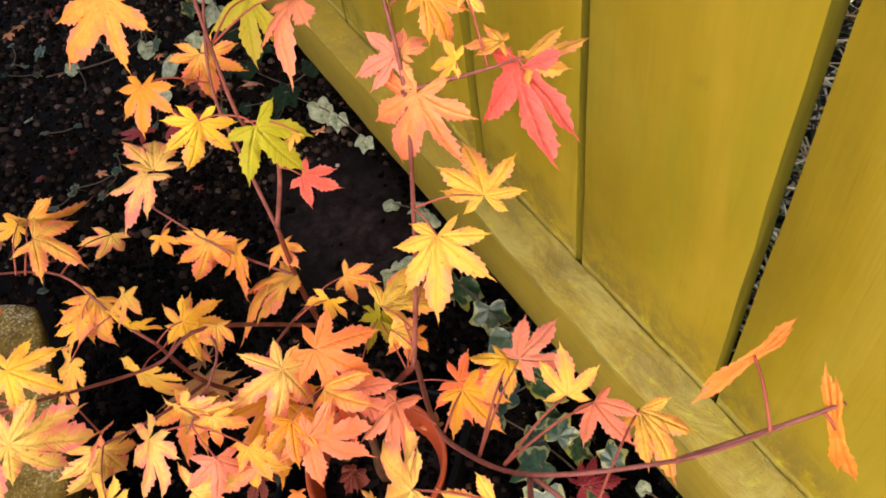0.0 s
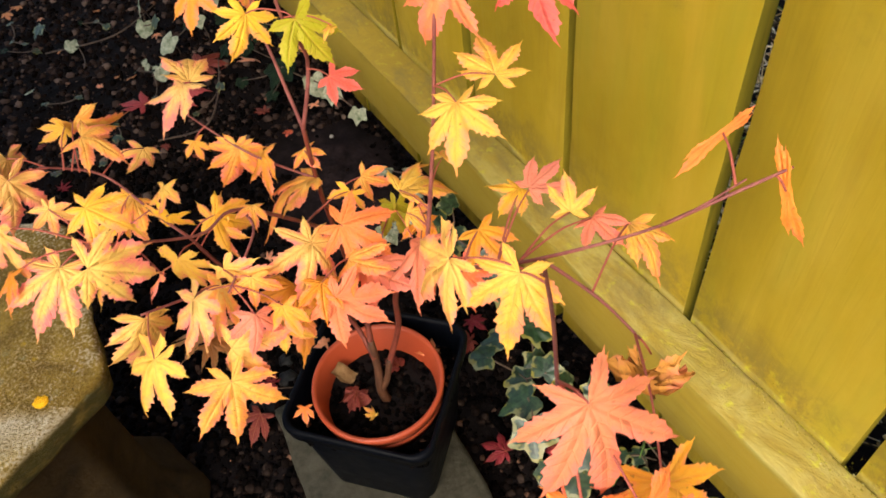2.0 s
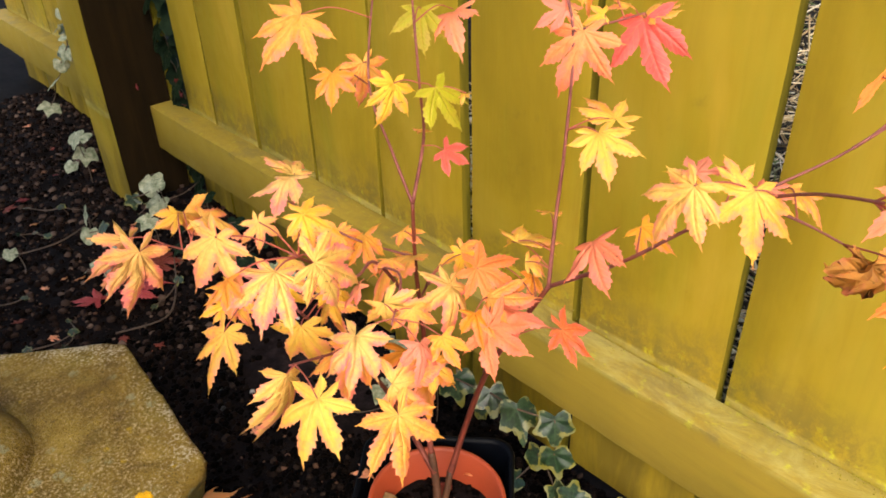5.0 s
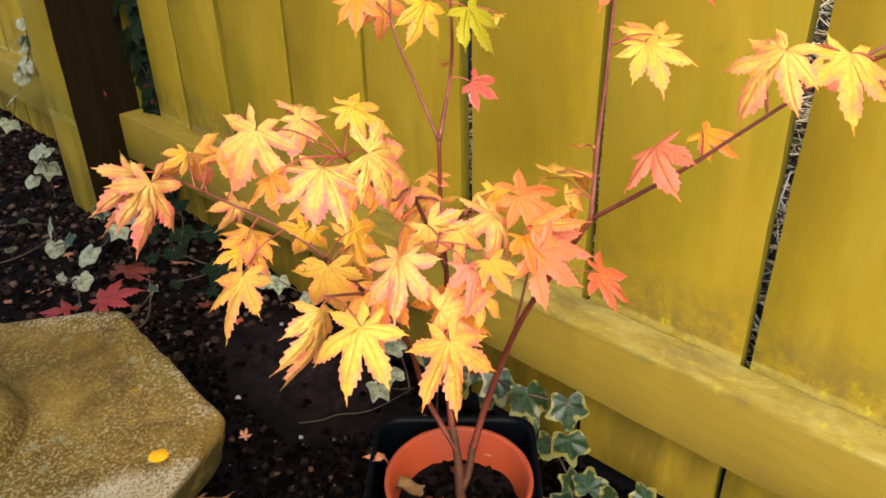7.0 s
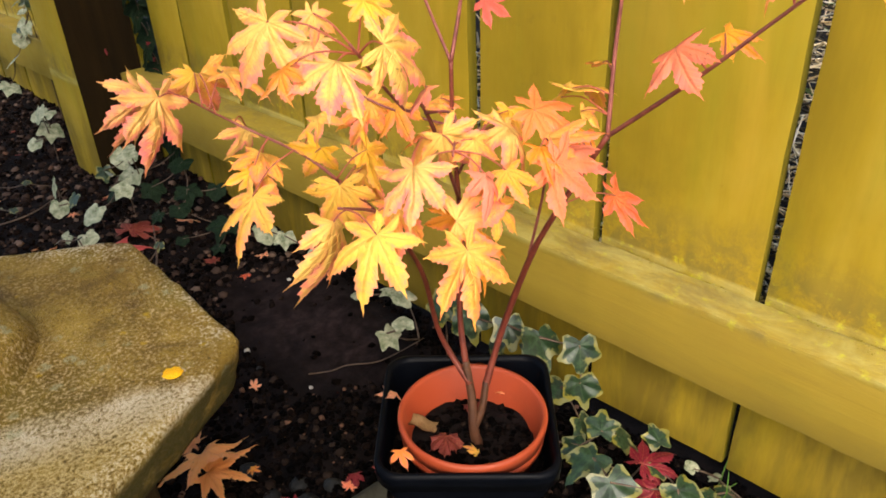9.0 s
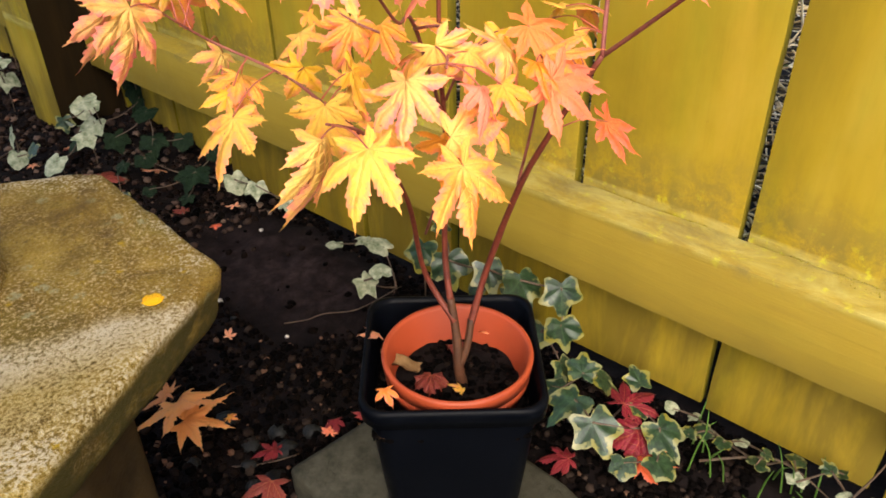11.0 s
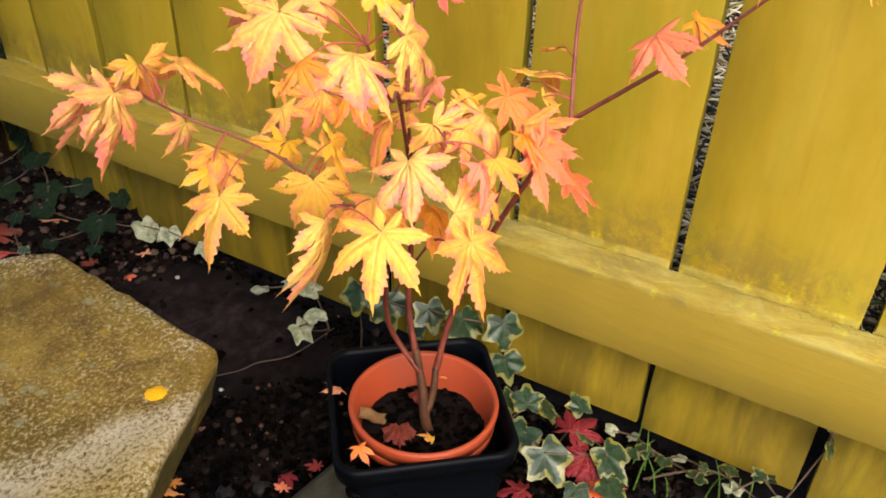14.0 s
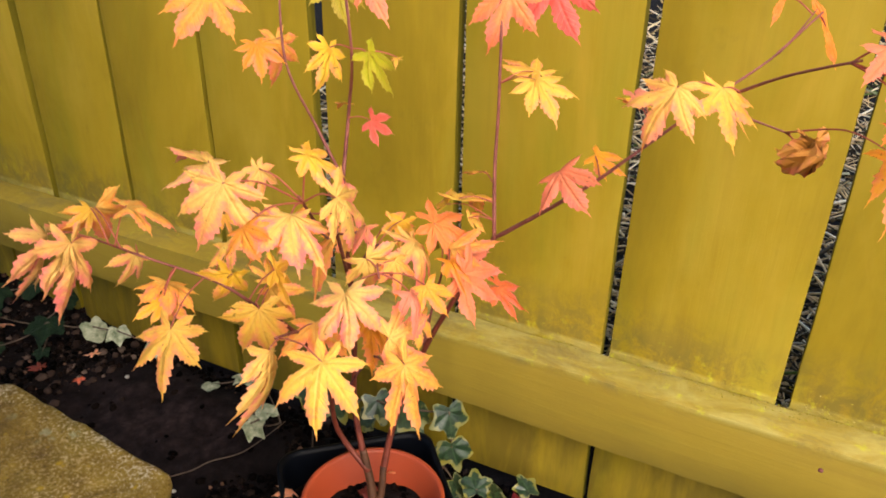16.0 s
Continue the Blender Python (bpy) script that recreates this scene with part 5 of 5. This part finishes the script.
twig(((0.123, 0.616, 0.004), (0.140, 0.598, 0.006), (0.155, 0.586, 0.007), (0.187, 0.567, 0.008), (0.238, 0.550, 0.014)), 0.0007, "long thin dry twig lying on soil")
twig(((0.190, 0.245, 0.012), (0.235, 0.215, 0.014), (0.262, 0.190, 0.012)), 0.0012, "dry brown twig by the fence foot")
twig(((0.225, 0.190, 0.008), (0.262, 0.140, 0.018), (0.255, 0.090, 0.008)), 0.0012, "dry brown twig by the fence foot")
twig(((-0.030, 0.500, 0.003), (-0.010, 0.480, 0.004), (0.012, 0.462, 0.003)), 0.0008, "short thin twig on damp soil")
twig(((0.020, 0.900, 0.004), (0.080, 0.880, 0.012), (0.120, 0.930, 0.010), (0.150, 0.990, 0.02)), 0.0012, "dry twig among fallen leaves")
twig(((-0.06, 1.20, 0.006), (0.04, 1.16, 0.012), (0.12, 1.20, 0.010)), 0.0013, "dry twig among fallen leaves")


def lump(r, seed, flat=0.7, sub=1):
    bm = bmesh.new()
    bmesh.ops.create_icosphere(bm, subdivisions=sub, radius=r)
    for p in bm.verts:
        p.co *= 1 + 0.35 * noise.noise(p.co / r * 1.3 + Vector((seed, 0, 0)))
        p.co.z *= flat
    return bm


rnd = random.Random(21)
for k in range(16):
    x, y = ((0.112, 0.598), (0.205, 0.305), (0.240, 0.330), (0.255, 0.300), (0.020, 0.640), (0.10, 0.70), (0.09, 0.66), (0.075, 0.73), (0.06, 0.70), (0.03, 0.80), (0.13, 0.90), (0.22, 0.78), (0.00, 0.51), (0.035, 0.50), (0.262, 0.325), (0.245, 0.235))[k]
    r = rnd.uniform(0.0022, 0.004)
    ob = part("pebble", lump(r, k, 0.7, 2), PALE if k in (0, 5, 11) else SLATE, None)
    ob.location = (x, y, soil_height(x, y) + r * 0.4)
    tagged(ob, "small pebble bedded in dark soil", "pebble", "pebbles")
for k in range(9):
    x, y = ((-0.02, 0.490), (-0.005, 0.505), (0.012, 0.478), (-0.03, 0.470), (0.02, 0.50), (0.0, 0.55), (-0.05, 0.53), (0.04, 0.475), (-0.015, 0.46))[k]
    r = 0.007 + 0.004 * (k % 3) / 2
    ob = part("dark_stone", lump(r, k + 40, 0.55, 2), SLATE, None)
    ob.location = (x, y, soil_height(x, y) + 0.001)
    tagged(ob, "smooth dark grey stone bedded in damp soil", "stone", "stones")


def crumbs(name, label, n, spot, size, material, seed):
    """Loose crumbs, all in one mesh."""
    rnd3 = random.Random(seed)
    ball = bmesh.new()
    bmesh.ops.create_icosphere(ball, subdivisions=1, radius=1)
    base = [tuple(p.co) for p in ball.verts]
    tri = [tuple(p.index for p in q.verts) for q in ball.faces]
    ball.free()
    verts, faces = [], []
    for k in range(n):
        x, y, z = spot(rnd3)
        s = size[0] + (size[1] - size[0]) * rnd3.random() ** 3
        e = Euler((rnd3.uniform(0, 6.3), rnd3.uniform(0, 6.3), rnd3.uniform(0, 6.3))).to_matrix()
        o = len(verts)
        for p in base:
            q = e @ Vector([c * s * rnd3.uniform(0.6, 1.35) for c in p])
            q.z *= 0.75
            verts.append((x + q.x, y + q.y, z + 0.3 * s + q.z))
        faces += [(o + i, o + j, o + l) for i, j, l in tri]
    ob = place(name, mesh_of(name, verts, faces), material)
    return tagged(ob, label, "soil", kind="stuff")


def near_ground(r):
    x, y = r.uniform(-0.16, 0.30), 0.15 + 0.75 * r.random() ** 1.2
    while bare_patch(x, y) > -0.15 and r.random() < 0.97:
        x, y = r.uniform(-0.16, 0.30), 0.15 + 0.75 * r.random() ** 1.2
    return x, y, soil_height(x, y)


def far_ground(r):
    x, y = r.uniform(-0.45, 0.30), r.uniform(0.8, 1.9)
    return x, y, soil_height(x, y)


crumbs("soil_crumbs", "loose dark crumbs of damp garden soil", 21000, near_ground, (0.0006, 0.006), CLOD, 1)
crumbs("far_soil_crumbs", "loose dark crumbs of damp garden soil", 20000, far_ground, (0.0008, 0.007), SHEENCLOD, 2)
crumbs("leaf_litter", "scattered brown crumbs of leaf litter on soil", 420, near_ground, (0.0012, 0.0045), LITTER, 3)
crumbs("far_leaf_litter", "scattered brown crumbs of leaf litter on soil", 320, far_ground, (0.0015, 0.006), LITTER, 4)


def pot_gap(r):
    while True:
        x, y = r.uniform(-0.054, 0.054), r.uniform(-0.054, 0.054)
        a = radians(-48)
        X, Y = 0.068 + x * math.cos(a) - y * math.sin(a), 0.330 + x * math.sin(a) + y * math.cos(a)
        if math.hypot(X - 0.066, Y - 0.323) > 0.050:
            return X, Y, 0.113


def pot_soil(r):
    a, d = r.uniform(0, 6.28), 0.043 * math.sqrt(r.random())
    return 0.066 + d * math.cos(a), 0.323 + d * math.sin(a), 0.121


crumbs("pot_grit", "dark grit and bark in the black pot", 900, pot_gap, (0.001, 0.005), POTCLOD, 5)
crumbs("pot_litter", "brown bits of leaf in the black pot", 90, pot_gap, (0.0015, 0.004), LITTER, 7)
crumbs("potting_crumbs", "dark crumbs of potting soil in the orange pot", 900, pot_soil, (0.0008, 0.004), POTCLOD, 6)

# ---- petal on the stone ----
verts, faces = [(0, 0, 0.0012)], []
for k in range(32):
    a = 2 * math.pi * k / 32
    r = 0.0058 * (0.76 + 0.18 * abs(math.cos(2.5 * a)) + 0.06 * math.sin(9 * a))
    verts.append((r * 1.15 * math.cos(a), r * 0.85 * math.sin(a), 0.0012))
for k in range(32):
    a = 2 * math.pi * k / 32
    verts.append((0.0056 * 1.1 * math.cos(a) * 0.9, 0.0056 * 0.85 * math.sin(a) * 0.9, -0.0008))
for k in range(32):
    q = (k + 1) % 32
    faces += [(0, 1 + k, 1 + q), (1 + k, 33 + k, 33 + q, 1 + q)]
ob = place("yellow_petal", mesh_of("yellow_petal", verts, faces), PETAL)
ob.matrix_basis = pose(-0.126, 0.338, 0.2998, 0, 0, -40) @ Matrix.Diagonal((0.8, 0.95, 0.35, 1))
tagged(ob, "bright yellow petal lying on the mossy stone", "petal")


# ---- dry stems behind the fence ----
def stems():
    rnd4 = random.Random(8)
    verts, faces = [], []
    for k in range(9000):
        x, y = 0.40 + 0.95 * rnd4.random() ** 1.3, rnd4.uniform(-0.5, 0.9)
        z = 0.03 + 0.22 * (x - 0.40) + 0.12 * rnd4.random() ** 2
        d = Vector((rnd4.uniform(-1, 1), rnd4.uniform(-1, 1), rnd4.uniform(-0.1, 0.45))).normalized()
        if x < 0.46:
            d.x *= 0.2
        l, r = rnd4.uniform(0.03, 0.13), rnd4.uniform(0.0005, 0.0022)
        s = d.orthogonal().normalized()
        t = d.cross(s)
        o = len(verts)
        for e, rr in ((-0.5, r), (0.5, r * 0.6)):
            for q in range(4):
                an = q * math.pi / 2
                verts.append(Vector((x, y, z)) + d * l * e + (math.cos(an) * s + math.sin(an) * t) * rr)
        faces += [(o + q, o + (q + 1) % 4, o + 4 + (q + 1) % 4, o + 4 + q) for q in range(4)]
    ob2 = place("dry_stems", mesh_of("dry_stems", verts, faces), STRAW)
    tagged(ob2, "tangle of dry pale straw and stems behind the fence", "stems", kind="stuff")


stems()


# ---- moss on the rail ----
MOSS, moss_nt, moss_b = shader("rail_moss", 0.9, 0.1)
moss_g = moss_nt.nodes.new("ShaderNodeNewGeometry")
moss_nt.links.new(ramp(moss_nt, moss_g.outputs["Random Per Island"], (0.0, (0.16, 0.13, 0.025)), (0.5, (0.28, 0.23, 0.025)), (0.85, (0.36, 0.30, 0.045)), (1.0, (0.42, 0.36, 0.16))), moss_b.inputs["Base Color"])


def rail_back(r):
    while True:
        y = r.uniform(-0.16, 0.75)
        if noise.noise((y * 19, 3.1, 0.4)) + 0.5 * noise.noise((y * 63, 1.2, 0.8)) > -0.05 + 0.5 * r.random():
            return 0.2835 - 0.012 * r.random() ** 2.5, y, 0.1795


def board_foot(r):
    while True:
        y, h = r.uniform(-0.16, 0.75), r.random() ** 2.2
        if noise.noise((y * 23, 7.7, h * 2)) > -0.1 + 0.5 * r.random():
            return 0.2850, y, 0.181 + 0.020 * h


tagged(crumbs("rail_moss", "yellow-green moss and lichen along the top of the fence rail", 900, rail_back, (0.0002, 0.0008), MOSS, 12), "yellow-green moss and lichen along the top of the fence rail", "moss", kind="stuff")
tagged(crumbs("board_lichen", "specks of yellow lichen on the boards above the rail", 600, board_foot, (0.0002, 0.0007), MOSS, 13), "specks of yellow lichen on the boards above the rail", "lichen", kind="stuff")
